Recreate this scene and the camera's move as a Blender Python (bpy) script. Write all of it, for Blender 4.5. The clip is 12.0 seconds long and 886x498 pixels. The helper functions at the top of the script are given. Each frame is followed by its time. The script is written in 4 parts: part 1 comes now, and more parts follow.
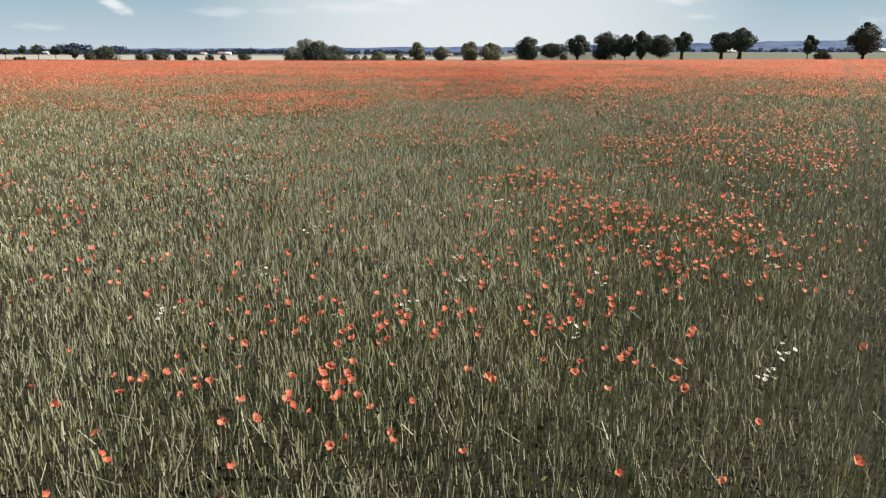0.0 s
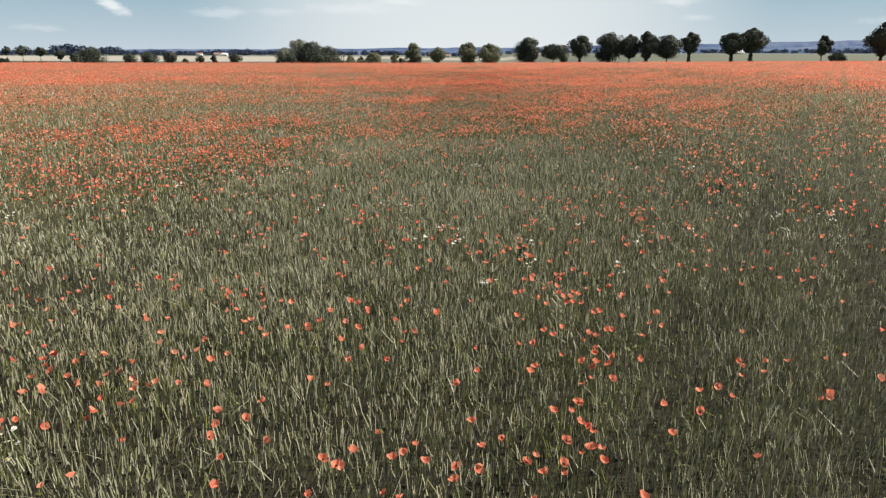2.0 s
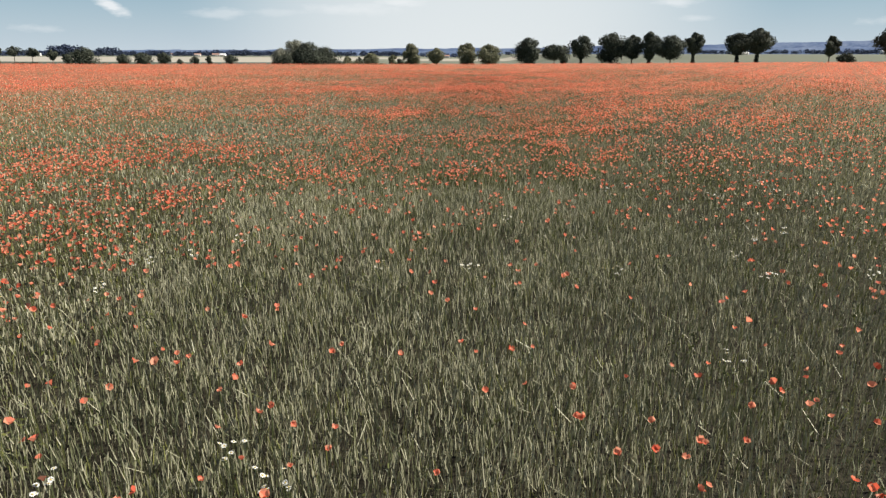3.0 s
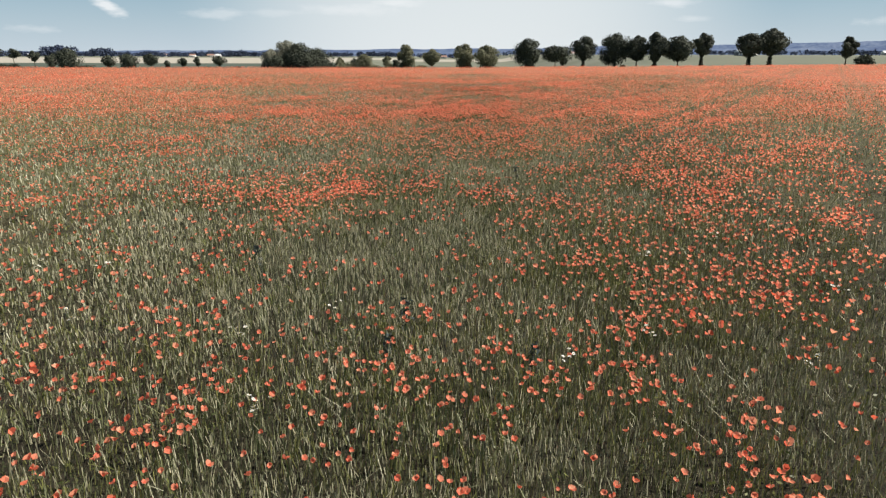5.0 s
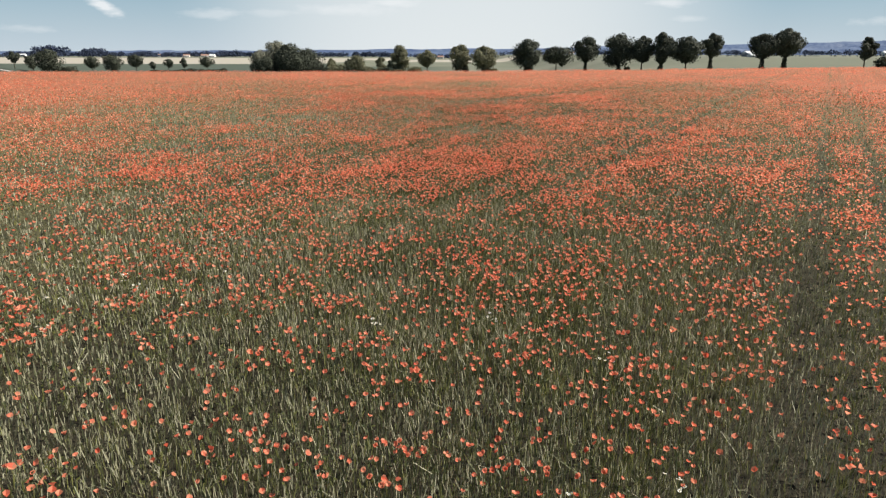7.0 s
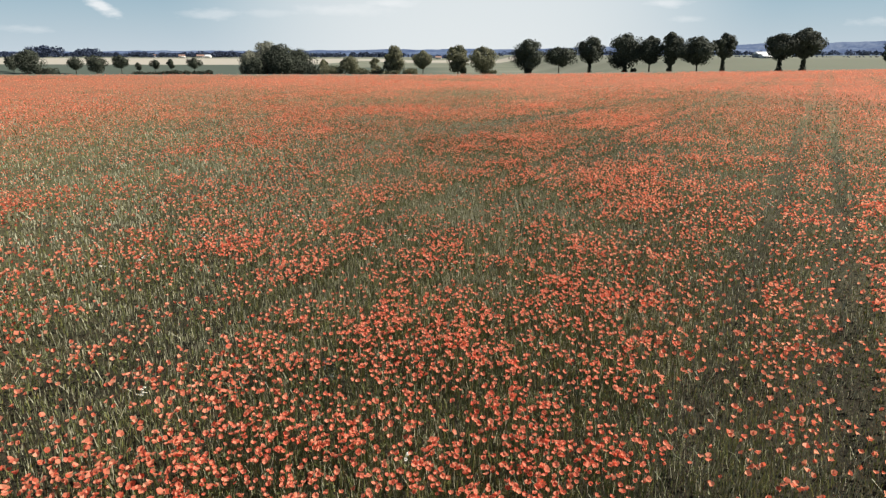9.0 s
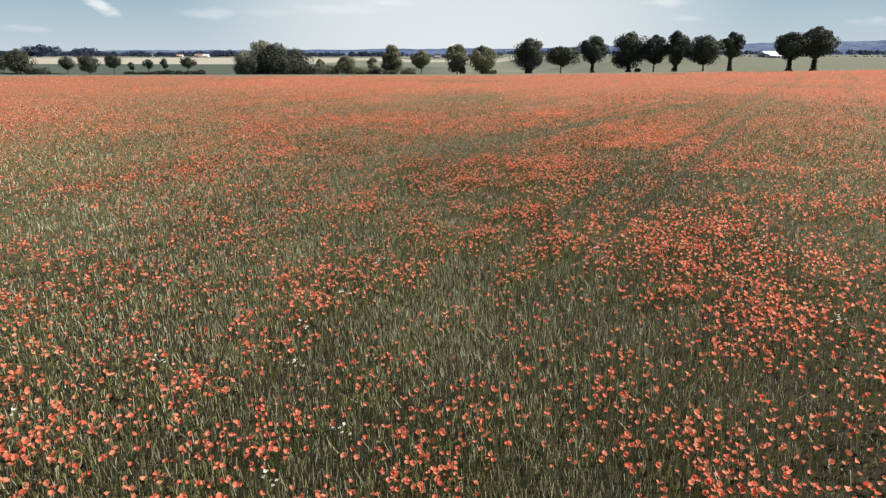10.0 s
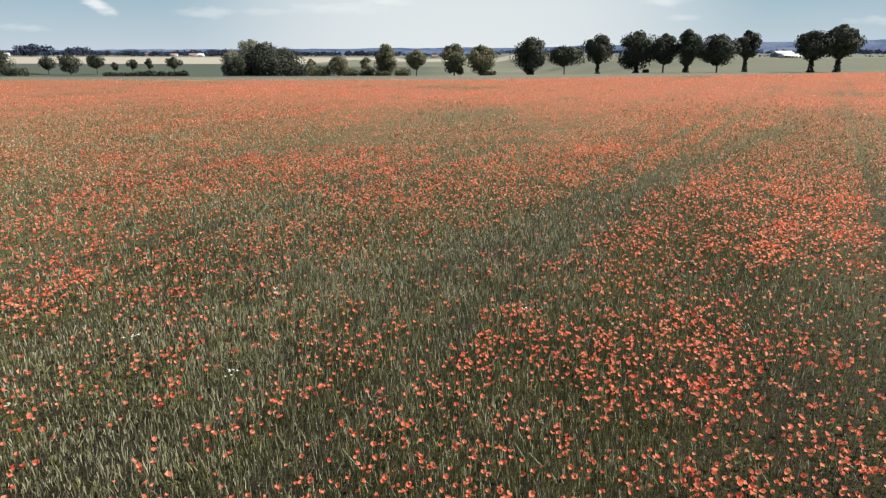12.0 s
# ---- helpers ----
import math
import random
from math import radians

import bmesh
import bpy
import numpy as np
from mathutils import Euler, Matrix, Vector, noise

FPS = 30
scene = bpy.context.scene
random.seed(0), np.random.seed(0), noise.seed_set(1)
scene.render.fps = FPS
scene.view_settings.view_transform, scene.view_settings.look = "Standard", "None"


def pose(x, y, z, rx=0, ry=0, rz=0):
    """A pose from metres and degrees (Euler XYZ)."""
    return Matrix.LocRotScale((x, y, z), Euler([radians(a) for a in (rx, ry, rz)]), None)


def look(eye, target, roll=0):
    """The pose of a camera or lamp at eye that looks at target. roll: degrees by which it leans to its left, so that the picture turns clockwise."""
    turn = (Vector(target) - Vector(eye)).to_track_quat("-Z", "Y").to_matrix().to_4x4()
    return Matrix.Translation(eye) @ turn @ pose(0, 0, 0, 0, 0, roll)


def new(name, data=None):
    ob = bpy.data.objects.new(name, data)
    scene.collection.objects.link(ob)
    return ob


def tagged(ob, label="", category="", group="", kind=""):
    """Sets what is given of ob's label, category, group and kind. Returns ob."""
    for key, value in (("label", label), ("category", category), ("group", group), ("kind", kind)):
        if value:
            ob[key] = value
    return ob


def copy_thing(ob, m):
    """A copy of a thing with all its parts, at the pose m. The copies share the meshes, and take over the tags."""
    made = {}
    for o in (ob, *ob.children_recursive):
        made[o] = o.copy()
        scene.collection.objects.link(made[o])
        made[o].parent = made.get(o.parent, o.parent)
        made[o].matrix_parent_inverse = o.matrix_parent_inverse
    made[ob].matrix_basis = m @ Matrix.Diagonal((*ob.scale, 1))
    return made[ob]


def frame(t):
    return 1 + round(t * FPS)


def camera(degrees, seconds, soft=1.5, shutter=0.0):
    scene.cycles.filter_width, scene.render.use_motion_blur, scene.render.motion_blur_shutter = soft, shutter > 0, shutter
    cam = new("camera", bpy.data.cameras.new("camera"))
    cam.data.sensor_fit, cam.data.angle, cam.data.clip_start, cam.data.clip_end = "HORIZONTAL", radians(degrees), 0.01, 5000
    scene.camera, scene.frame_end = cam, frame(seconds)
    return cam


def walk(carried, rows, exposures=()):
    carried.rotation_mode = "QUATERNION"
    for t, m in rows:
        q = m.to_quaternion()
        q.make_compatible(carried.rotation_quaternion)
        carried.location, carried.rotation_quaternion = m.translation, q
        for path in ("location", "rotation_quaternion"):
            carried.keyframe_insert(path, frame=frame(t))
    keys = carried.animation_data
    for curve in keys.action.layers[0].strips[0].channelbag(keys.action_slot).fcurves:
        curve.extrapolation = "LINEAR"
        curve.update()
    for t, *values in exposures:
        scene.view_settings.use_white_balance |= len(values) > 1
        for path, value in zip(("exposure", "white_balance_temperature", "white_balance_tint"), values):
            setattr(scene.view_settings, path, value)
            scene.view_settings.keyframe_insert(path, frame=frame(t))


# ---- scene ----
# A drone flies low over a wheat field full of poppies towards a row of trees.
# x right, y along the flight, z up; the soil of the field is z = 0.

# ---------------------------------------------------------------- camera
cam = camera(67.0, 12.0, soft=1.3)
PATH = [
    (0, (0.03, 0.10, 3.587), (-0.065, 2.017, 3.023)),
    (0.5, (0.006, 4.161, 3.68), (-0.087, 6.077, 3.116)),
    (1, (-0.029, 8.476, 3.775), (-0.121, 10.393, 3.213)),
    (1.5, (-0.048, 12.832, 3.84), (-0.139, 14.749, 3.278)),
    (2, (-0.05, 17.198, 3.88), (-0.140, 19.116, 3.318)),
    (2.5, (-0.016, 21.679, 3.918), (-0.105, 23.597, 3.357)),
    (4.5, (0.115, 40.005, 4.29), (0.032, 41.923, 3.731)),
    (5, (0.141, 44.848, 4.478), (0.06, 46.767, 3.919)),
    (5.5, (0.152, 49.518, 4.657), (0.073, 51.436, 4.097)),
    (6, (0.17, 54.191, 4.82), (0.094, 56.11, 4.261)),
    (6.5, (0.136, 58.87, 4.99), (0.062, 60.789, 4.431)),
    (7, (0.09, 63.736, 5.15), (0.018, 65.655, 4.591)),
    (9, (0.225, 83.05, 5.47), (0.158, 84.969, 4.912)),
    (9.5, (0.23, 87.785, 5.49), (0.164, 89.704, 4.932)),
    (10, (0.19, 92.471, 5.515), (0.125, 94.391, 4.955)),
    (10.5, (0.139, 97.239, 5.581), (0.076, 99.158, 5.021)),
    (11, (0.096, 102.232, 5.662), (0.035, 104.151, 5.102)),
    (11.5, (0.084, 107.064, 5.736), (0.025, 108.983, 5.175)),
    (12, (0.072, 111.848, 5.83), (0.014, 113.767, 5.268)),
]
ROLL = 0.1
EXPOSURE = 0.74
walk(cam, [(t, look(eye, to, ROLL)) for t, eye, to in PATH], [(0, EXPOSURE), (12, EXPOSURE)])

# ---------------------------------------------------------------- light
SUN_EL, SUN_AZ = radians(45), radians(86)          # high, from the right
sun = new("sun", bpy.data.lights.new("sun", "SUN"))
sun.data.energy, sun.data.angle, sun.data.color = 5.0, radians(0.55), (1.0, 0.94, 0.85)
sun.matrix_world = look((0, 0, 60), (-math.sin(SUN_AZ) * 50, -math.cos(SUN_AZ) * 50, 60 - 50 * math.tan(SUN_EL)))

world = bpy.data.worlds.new("summer_sky")
scene.world = world
world.use_nodes = True
wn, wl = world.node_tree.nodes, world.node_tree.links
wn.clear()
sky = wn.new("ShaderNodeTexSky")
sky.sky_type = "NISHITA"
sky.sun_disc = False
sky.sun_elevation, sky.sun_rotation = SUN_EL, SUN_AZ
sky.air_density, sky.dust_density, sky.ozone_density = 1.0, 0.6, 1.5
coord = wn.new("ShaderNodeTexCoord")
puff = wn.new("ShaderNodeTexNoise")
puff.inputs["Scale"].default_value, puff.inputs["Detail"].default_value, puff.inputs["Roughness"].default_value = 26.0, 6.0, 0.62
split = wn.new("ShaderNodeSeparateXYZ")
wl.new(coord.outputs["Generated"], split.inputs["Vector"])


def calc(op, a, b, c=None):
    q = wn.new("ShaderNodeMath")
    q.operation = op
    for i, val in enumerate((a, b, c)):
        if val is None:
            continue
        if isinstance(val, (int, float)):
            q.inputs[i].default_value = val
        else:
            wl.new(val, q.inputs[i])
    return q.outputs["Value"]


ahead_y = calc("MAXIMUM", split.outputs["Y"], 0.02)
across, above = calc("DIVIDE", split.outputs["X"], ahead_y), calc("DIVIDE", split.outputs["Z"], ahead_y)
flat = wn.new("ShaderNodeCombineXYZ")
wl.new(across, flat.inputs["X"])
wl.new(calc("MULTIPLY", above, 3.2), flat.inputs["Y"])
wl.new(flat.outputs["Vector"], puff.inputs["Vector"])
ragged = calc("MULTIPLY_ADD", puff.outputs["Fac"], 2.6, -1.3)
clouds = None
for ca, ce, wide_, high_, slope, dense in ((-0.525, 0.066, 0.026, 0.009, -0.45, 0.8), (-0.36, 0.055, 0.05, 0.007, 0, 0.32),
                                           (-0.175, 0.060, 0.065, 0.007, 0, 0.34), (-0.285, 0.056, 0.05, 0.005, 0, 0.2),
                                           (-0.64, 0.035, 0.035, 0.006, 0, 0.25), (0.28, 0.070, 0.025, 0.006, 0, 0.5), (0.308, 0.048, 0.025, 0.004, 0, 0.3),
                                           (0.62, 0.045, 0.08, 0.007, 0, 0.35), (-0.105, 0.070, 0.03, 0.006, 0, 0.5)):
    dx = calc("DIVIDE", calc("SUBTRACT", across, ca), wide_)
    dz = calc("DIVIDE", calc("MULTIPLY_ADD", calc("SUBTRACT", across, ca), -slope, calc("SUBTRACT", above, ce)), high_)
    far_in = calc("SQRT", calc("ADD", calc("MULTIPLY", dx, dx), calc("MULTIPLY", dz, dz)), 0)
    edge_in = calc("ADD", far_in, ragged)
    one = calc("MULTIPLY", calc("MINIMUM", calc("MAXIMUM", calc("SUBTRACT", 1.25, edge_in), 0.0), 1.0), dense)
    clouds = one if clouds is None else calc("MAXIMUM", clouds, one)
white = wn.new("ShaderNodeMix")
white.data_type = "RGBA"
white.inputs["B"].default_value = (14.5, 14.8, 15.0, 1)
back = wn.new("ShaderNodeBackground")
back.inputs["Strength"].default_value = 0.038
wout = wn.new("ShaderNodeOutputWorld")
wl.new(calc("MULTIPLY", clouds, calc("GREATER_THAN", split.outputs["Y"], 0.05)), white.inputs["Factor"])
# pale summer haze low in the sky, and a white glare painted in ahead
height = wn.new("ShaderNodeSeparateXYZ")
wl.new(coord.outputs["Generated"], height.inputs["Vector"])
low = wn.new("ShaderNodeMapRange")
low.inputs["From Min"].default_value, low.inputs["From Max"].default_value = 0.0, 0.30
low.inputs["To Min"].default_value, low.inputs["To Max"].default_value = 0.92, 0.0
wl.new(height.outputs["Z"], low.inputs["Value"])
tint_up = wn.new("ShaderNodeMapRange")
tint_up.inputs["From Min"].default_value, tint_up.inputs["From Max"].default_value = 0.0, 0.09
wl.new(height.outputs["Z"], tint_up.inputs["Value"])
haze_tone = wn.new("ShaderNodeMix")
haze_tone.data_type = "RGBA"
haze_tone.inputs["A"].default_value, haze_tone.inputs["B"].default_value = (9.2, 10.7, 12.0, 1), (5.2, 8.3, 10.6, 1)
wl.new(tint_up.outputs["Result"], haze_tone.inputs["Factor"])
haze = wn.new("ShaderNodeMix")
haze.data_type = "RGBA"
wl.new(low.outputs["Result"], haze.inputs["Factor"])
wl.new(sky.outputs["Color"], haze.inputs["A"])
wl.new(haze_tone.outputs["Result"], haze.inputs["B"])
toward = wn.new("ShaderNodeVectorMath")
toward.operation = "DOT_PRODUCT"
toward.inputs[1].default_value = (0.0, 0.985, 0.17)
wl.new(coord.outputs["Generated"], toward.inputs[0])
glare = wn.new("ShaderNodeMapRange")
glare.interpolation_type = "SMOOTHSTEP"
glare.inputs["From Min"].default_value, glare.inputs["From Max"].default_value = 0.91, 1.0
glare.inputs["To Min"].default_value, glare.inputs["To Max"].default_value = 0.0, 0.75
wl.new(toward.outputs["Value"], glare.inputs["Value"])
bright = wn.new("ShaderNodeMix")
bright.data_type = "RGBA"
bright.inputs["B"].default_value = (13.6, 14.0, 14.0, 1)
wl.new(glare.outputs["Result"], bright.inputs["Factor"])
wl.new(haze.outputs["Result"], bright.inputs["A"])
wl.new(bright.outputs["Result"], white.inputs["A"])
wl.new(white.outputs["Result"], back.inputs["Color"])
wl.new(back.outputs["Background"], wout.inputs["Surface"])

# ---------------------------------------------------------------- materials


def leafy(name, dark, light, through_light, gloss=0.5, patch=0.06, amount=0.35):
    """A thin plant surface: two tones from piece to piece, slow drifts over the ground, and light coming through."""
    m = bpy.data.materials.new(name)
    m.use_nodes = True
    n, k = m.node_tree.nodes, m.node_tree.links
    n.clear()
    geo, tc = n.new("ShaderNodeNewGeometry"), n.new("ShaderNodeTexCoord")
    drift = n.new("ShaderNodeTexNoise")
    drift.inputs["Scale"].default_value, drift.inputs["Detail"].default_value = patch, 4.0
    k.new(geo.outputs["Position"], drift.inputs["Vector"])
    push = n.new("ShaderNodeMath")
    push.operation = "MULTIPLY_ADD"
    k.new(drift.outputs["Fac"], push.inputs[0])
    push.inputs[1].default_value = amount * 2.2
    push.inputs[2].default_value = -amount * 1.1
    add = n.new("ShaderNodeMath")
    add.operation, add.use_clamp = "ADD", True
    k.new(geo.outputs["Random Per Island"], add.inputs[0])
    k.new(push.outputs["Value"], add.inputs[1])
    mix = n.new("ShaderNodeMix")
    mix.data_type = "RGBA"
    mix.inputs["A"].default_value, mix.inputs["B"].default_value = (*dark, 1), (*light, 1)
    k.new(add.outputs["Value"], mix.inputs["Factor"])
    skin = n.new("ShaderNodeBsdfPrincipled")
    skin.inputs["Roughness"].default_value = gloss
    skin.inputs["Specular IOR Level"].default_value = 0.3
    thin = n.new("ShaderNodeBsdfTranslucent")
    both, out = n.new("ShaderNodeMixShader"), n.new("ShaderNodeOutputMaterial")
    both.inputs["Fac"].default_value = through_light
    k.new(mix.outputs["Result"], skin.inputs["Base Color"])
    k.new(mix.outputs["Result"], thin.inputs["Color"])
    k.new(skin.outputs["BSDF"], both.inputs[1])
    k.new(thin.outputs["BSDF"], both.inputs[2])
    k.new(both.outputs["Shader"], out.inputs["Surface"])
    return m


def grained(name, tones, scale=1.0, rough=0.85, bump=0.3, detail=6.0):
    """A rough surface with up to three tones mixed by noise at two scales, and fine relief."""
    m = bpy.data.materials.new(name)
    m.use_nodes = True
    n, k = m.node_tree.nodes, m.node_tree.links
    skin = n["Principled BSDF"]
    geo = n.new("ShaderNodeNewGeometry")
    a, b = n.new("ShaderNodeTexNoise"), n.new("ShaderNodeTexNoise")
    a.inputs["Scale"].default_value, a.inputs["Detail"].default_value = scale, detail
    b.inputs["Scale"].default_value, b.inputs["Detail"].default_value = scale * 9, detail
    for x in (a, b):
        k.new(geo.outputs["Position"], x.inputs["Vector"])
    half = n.new("ShaderNodeMix")
    half.data_type, half.inputs["Factor"].default_value = "FLOAT", 0.45
    k.new(a.outputs["Fac"], half.inputs["A"])
    k.new(b.outputs["Fac"], half.inputs["B"])
    r = n.new("ShaderNodeValToRGB")
    r.color_ramp.elements[0].position, r.color_ramp.elements[1].position = 0.36, 0.64
    r.color_ramp.elements[0].color = (*tones[0], 1)
    r.color_ramp.elements[1].color = (*tones[-1], 1)
    if len(tones) == 3:
        r.color_ramp.elements.new(0.5).color = (*tones[1], 1)
    k.new(half.outputs["Result"], r.inputs["Fac"])
    k.new(r.outputs["Color"], skin.inputs["Base Color"])
    rel = n.new("ShaderNodeBump")
    rel.inputs["Strength"].default_value, rel.inputs["Distance"].default_value = bump, 0.1
    k.new(b.outputs["Fac"], rel.inputs["Height"])
    k.new(rel.outputs["Normal"], skin.inputs["Normal"])
    skin.inputs["Roughness"].default_value = rough
    skin.inputs["Specular IOR Level"].default_value = 0.2
    return m


EAR = leafy("wheat_ear", (0.215, 0.207, 0.126), (0.405, 0.393, 0.272), 0.06, 0.5, 0.09, 0.30)
FOLIAGE = leafy("poppy_leaf", (0.06, 0.07, 0.024), (0.23, 0.235, 0.075), 0.22, 0.5, 0.3, 0.2)
BLADE = leafy("wheat_blade", (0.045, 0.052, 0.022), (0.17, 0.175, 0.08), 0.25, 0.45, 0.09, 0.30)
UNDER_LEAF = leafy("lower_wheat_leaf", (0.07, 0.082, 0.04), (0.22, 0.232, 0.13), 0.15, 0.5, 0.09, 0.30)
STRAW_BLADE = leafy("dry_blade", (0.22, 0.21, 0.13), (0.50, 0.47, 0.36), 0.35)
WEED = leafy("weed_leaf", (0.045, 0.06, 0.020), (0.16, 0.17, 0.05), 0.3)
WEED_DARK = leafy("dark_weed_leaf", (0.022, 0.032, 0.030), (0.045, 0.062, 0.055), 0.1)
POPPY_RED = leafy("poppy_petal", (0.745, 0.132, 0.070), (0.95, 0.43, 0.265), 0.55, 0.6, 0.3, 0.2)
POPPY_DARK = leafy("poppy_heart", (0.015, 0.012, 0.012), (0.05, 0.05, 0.03), 0.0)
STEM = leafy("flower_stem", (0.06, 0.09, 0.03), (0.13, 0.16, 0.06), 0.3)
PETAL_WHITE = leafy("daisy_petal", (0.72, 0.72, 0.66), (0.85, 0.85, 0.80), 0.3)
DAISY_EYE = leafy("daisy_eye", (0.55, 0.36, 0.03), (0.7, 0.5, 0.05), 0.0)
LIME = leafy("tree_leaf", (0.034, 0.040, 0.028), (0.062, 0.070, 0.046), 0.1, 0.8, 0.2, 0.3)
WILLOW = leafy("willow_leaf", (0.17, 0.175, 0.13), (0.27, 0.265, 0.20), 0.3, 0.8, 0.2, 0.3)
OLIVE = leafy("pale_tree_leaf", (0.11, 0.11, 0.065), (0.19, 0.185, 0.11), 0.3, 0.8, 0.2, 0.3)
# the blue in this leaf tone is distance haze, put into the colour
FAR_WOOD = leafy("hazy_wood_leaf", (0.028, 0.040, 0.075), (0.052, 0.070, 0.115), 0.1, 0.9, 0.01, 0.4)
BARK = grained("bark", [(0.035, 0.028, 0.02), (0.09, 0.075, 0.055)], 3.0, 0.9, 0.8)
LIMEWASH = grained("pale_plaster", [(0.6, 0.58, 0.54), (0.78, 0.76, 0.72)], 0.3)
TILE_RED = grained("roof_tile", [(0.24, 0.15, 0.12), (0.34, 0.22, 0.18)], 0.6)
SHEET_WHITE = grained("pale_sheet_roof", [(0.62, 0.64, 0.66), (0.8, 0.81, 0.82)], 0.15)
GREY_WALL = grained("grey_wall", [(0.20, 0.21, 0.23), (0.30, 0.31, 0.33)], 0.4)
SHEET_DARK = grained("dark_opening", [(0.03, 0.03, 0.035), (0.05, 0.05, 0.06)], 0.3)
# haze of the far distance is coloured into the hill tones
HILL = grained("hazy_hill_forest", [(0.038, 0.062, 0.135), (0.070, 0.105, 0.185), (0.13, 0.165, 0.24)], 0.006, 0.95, 0.1)

# ---------------------------------------------------------------- plan of the land


def smooth(v):
    v = np.clip(v, 0, 1)
    return v * v * (3 - 2 * v)


def field_edge(x):
    """How far ahead the poppy field ends."""
    return 252 + 0.53 * np.maximum(x, 0) + 0.11 * np.minimum(x, 0)


def land(x, y):
    """Height of the ground: level in the field, falling behind its edge into a shallow valley, rising far off."""
    x, y = np.asarray(x, float), np.asarray(y, float)
    q = np.maximum(0, y - field_edge(np.clip(x, -900, 300)))
    z = np.maximum(-(0.010 * q + 0.00008 * q * q), -8.8 - 3.6 * smooth((x + 195) / 35))
    z = z + 3.2 * smooth((y - 800) / 1500) + 4.5 * smooth((-305 - x) / 40) * smooth((900 - y) / 200)
    rise = smooth((x - 60) / 90) * smooth((y - 405) / 70)          # a slope on the right, behind the row of trees
    return z * (1 - rise) + 4.0 * rise


def lattice(x, y, size, seed):
    """Smooth noise from 0 to 1 over the plan."""
    tab = np.random.RandomState(seed).rand(256, 256)
    u, v = np.asarray(x) / size + 1000.0, np.asarray(y) / size + 1000.0
    i, j = np.floor(u).astype(int), np.floor(v).astype(int)
    a, b = smooth(u - i), smooth(v - j)
    t = lambda p, q: tab[p % 256, q % 256]
    return (t(i, j) * (1 - a) + t(i + 1, j) * a) * (1 - b) + (t(i, j + 1) * (1 - a) + t(i + 1, j + 1) * a) * b


def spot(x, y, cx, cy, rx, ry):
    return np.exp(-(((x - cx) / rx) ** 2 + ((y - cy) / ry) ** 2))


LANE_TURN = radians(27)


def lane(x, y):
    """1 in the sprayer's wheel tracks, which cross the field aslant, 0 between them."""
    s = x * math.cos(LANE_TURN) - (y - 17.5) * math.sin(LANE_TURN)
    s = s + 0.25 * (lattice(x, y, 9, 5) - 0.5)
    s = (s + 4.93) % 9.86 - 4.93
    return np.maximum(np.exp(-((s - 0.95) / 0.36) ** 2), np.exp(-((s + 0.95) / 0.36) ** 2))


CLUSTERS = ((-3.4, 22.9, 0.8, 8), (-2.5, 24.1, 0.5, 6), (-1.5, 24.4, 0.6, 7), (-5.4, 24.6, 0.5, 8), (-3.9, 21.9, 0.4, 8), (1.7, 23.4, 0.6, 6),
            (1.0, 22.2, 0.55, 9), (3.8, 26.8, 0.8, 6), (-9.5, 32.3, 2.2, 5),
            (1.1, 6.9, 0.8, 6), (-0.6, 6.2, 0.4, 6), (-0.9, 5.0, 0.4, 9), (-2.6, 5.3, 0.6, 6), (2.4, 8.6, 1.6, 5), (1.2, 11.5, 1.0, 3), (4.5, 60.5, 1.5, 4),
            (-2.0, 106.3, 0.7, 10), (-3.2, 105.1, 0.6, 10), (0.9, 28.6, 0.5, 8), (2.4, 29.8, 0.5, 8), (-1.4, 27.6, 0.5, 7), (0.2, 27.6, 0.5, 5), (0.4, 14.5, 0.6, 7),
            (1.4, 16.1, 0.6, 8), (1.5, 12.7, 0.3, 14), (2.7, 45.2, 0.5, 9), (0.6, 48.2, 0.7, 6), (-1.6, 122.1, 0.7, 8))      # x, y, radius, poppies more in each square metre


# x, y, half widths, and how many poppies more in each square metre, or what share of them less
THICKER = ((2.7, 10.6, 1.7, 1.4, 9), (8.0, 19.5, 2.4, 2.4, 6), (1.1, 14.8, 1.4, 1.4, 5), (-4.7, 20.3, 1.6, 0.9, 7), (-6.4, 18.5, 1.3, 0.8, 7),
           (-5.1, 23.1, 1.6, 0.8, 6), (-7.8, 15.1, 1.5, 0.9, 4), (5.2, 22.5, 1.5, 1.0, 4), (3.2, 57.0, 3.0, 5, 6), (6.7, 62.9, 3.0, 2.5, 6),
           (-3.1, 48.8, 2.0, 1.2, 4), (-3.2, 53.4, 2.0, 1.5, 4), (-6.4, 79, 6, 3.5, 4), (8, 90, 6, 3, 3), (-7, 98.6, 5, 2.2, 9),
           (1.5, 94.8, 4.5, 2.0, 8), (0, 90.5, 5, 2.5, 4), (6, 96, 3.0, 4, 5), (7.5, 115, 4.0, 6, 4), (4.4, 108.5, 2.5, 1.8, 4), (4.2, 121, 2.6, 2.6, 3), (6.5, 118, 3, 4, 3), (-1, 118.5, 4, 1.5, 3),
           (9, 152, 12, 9, 4))
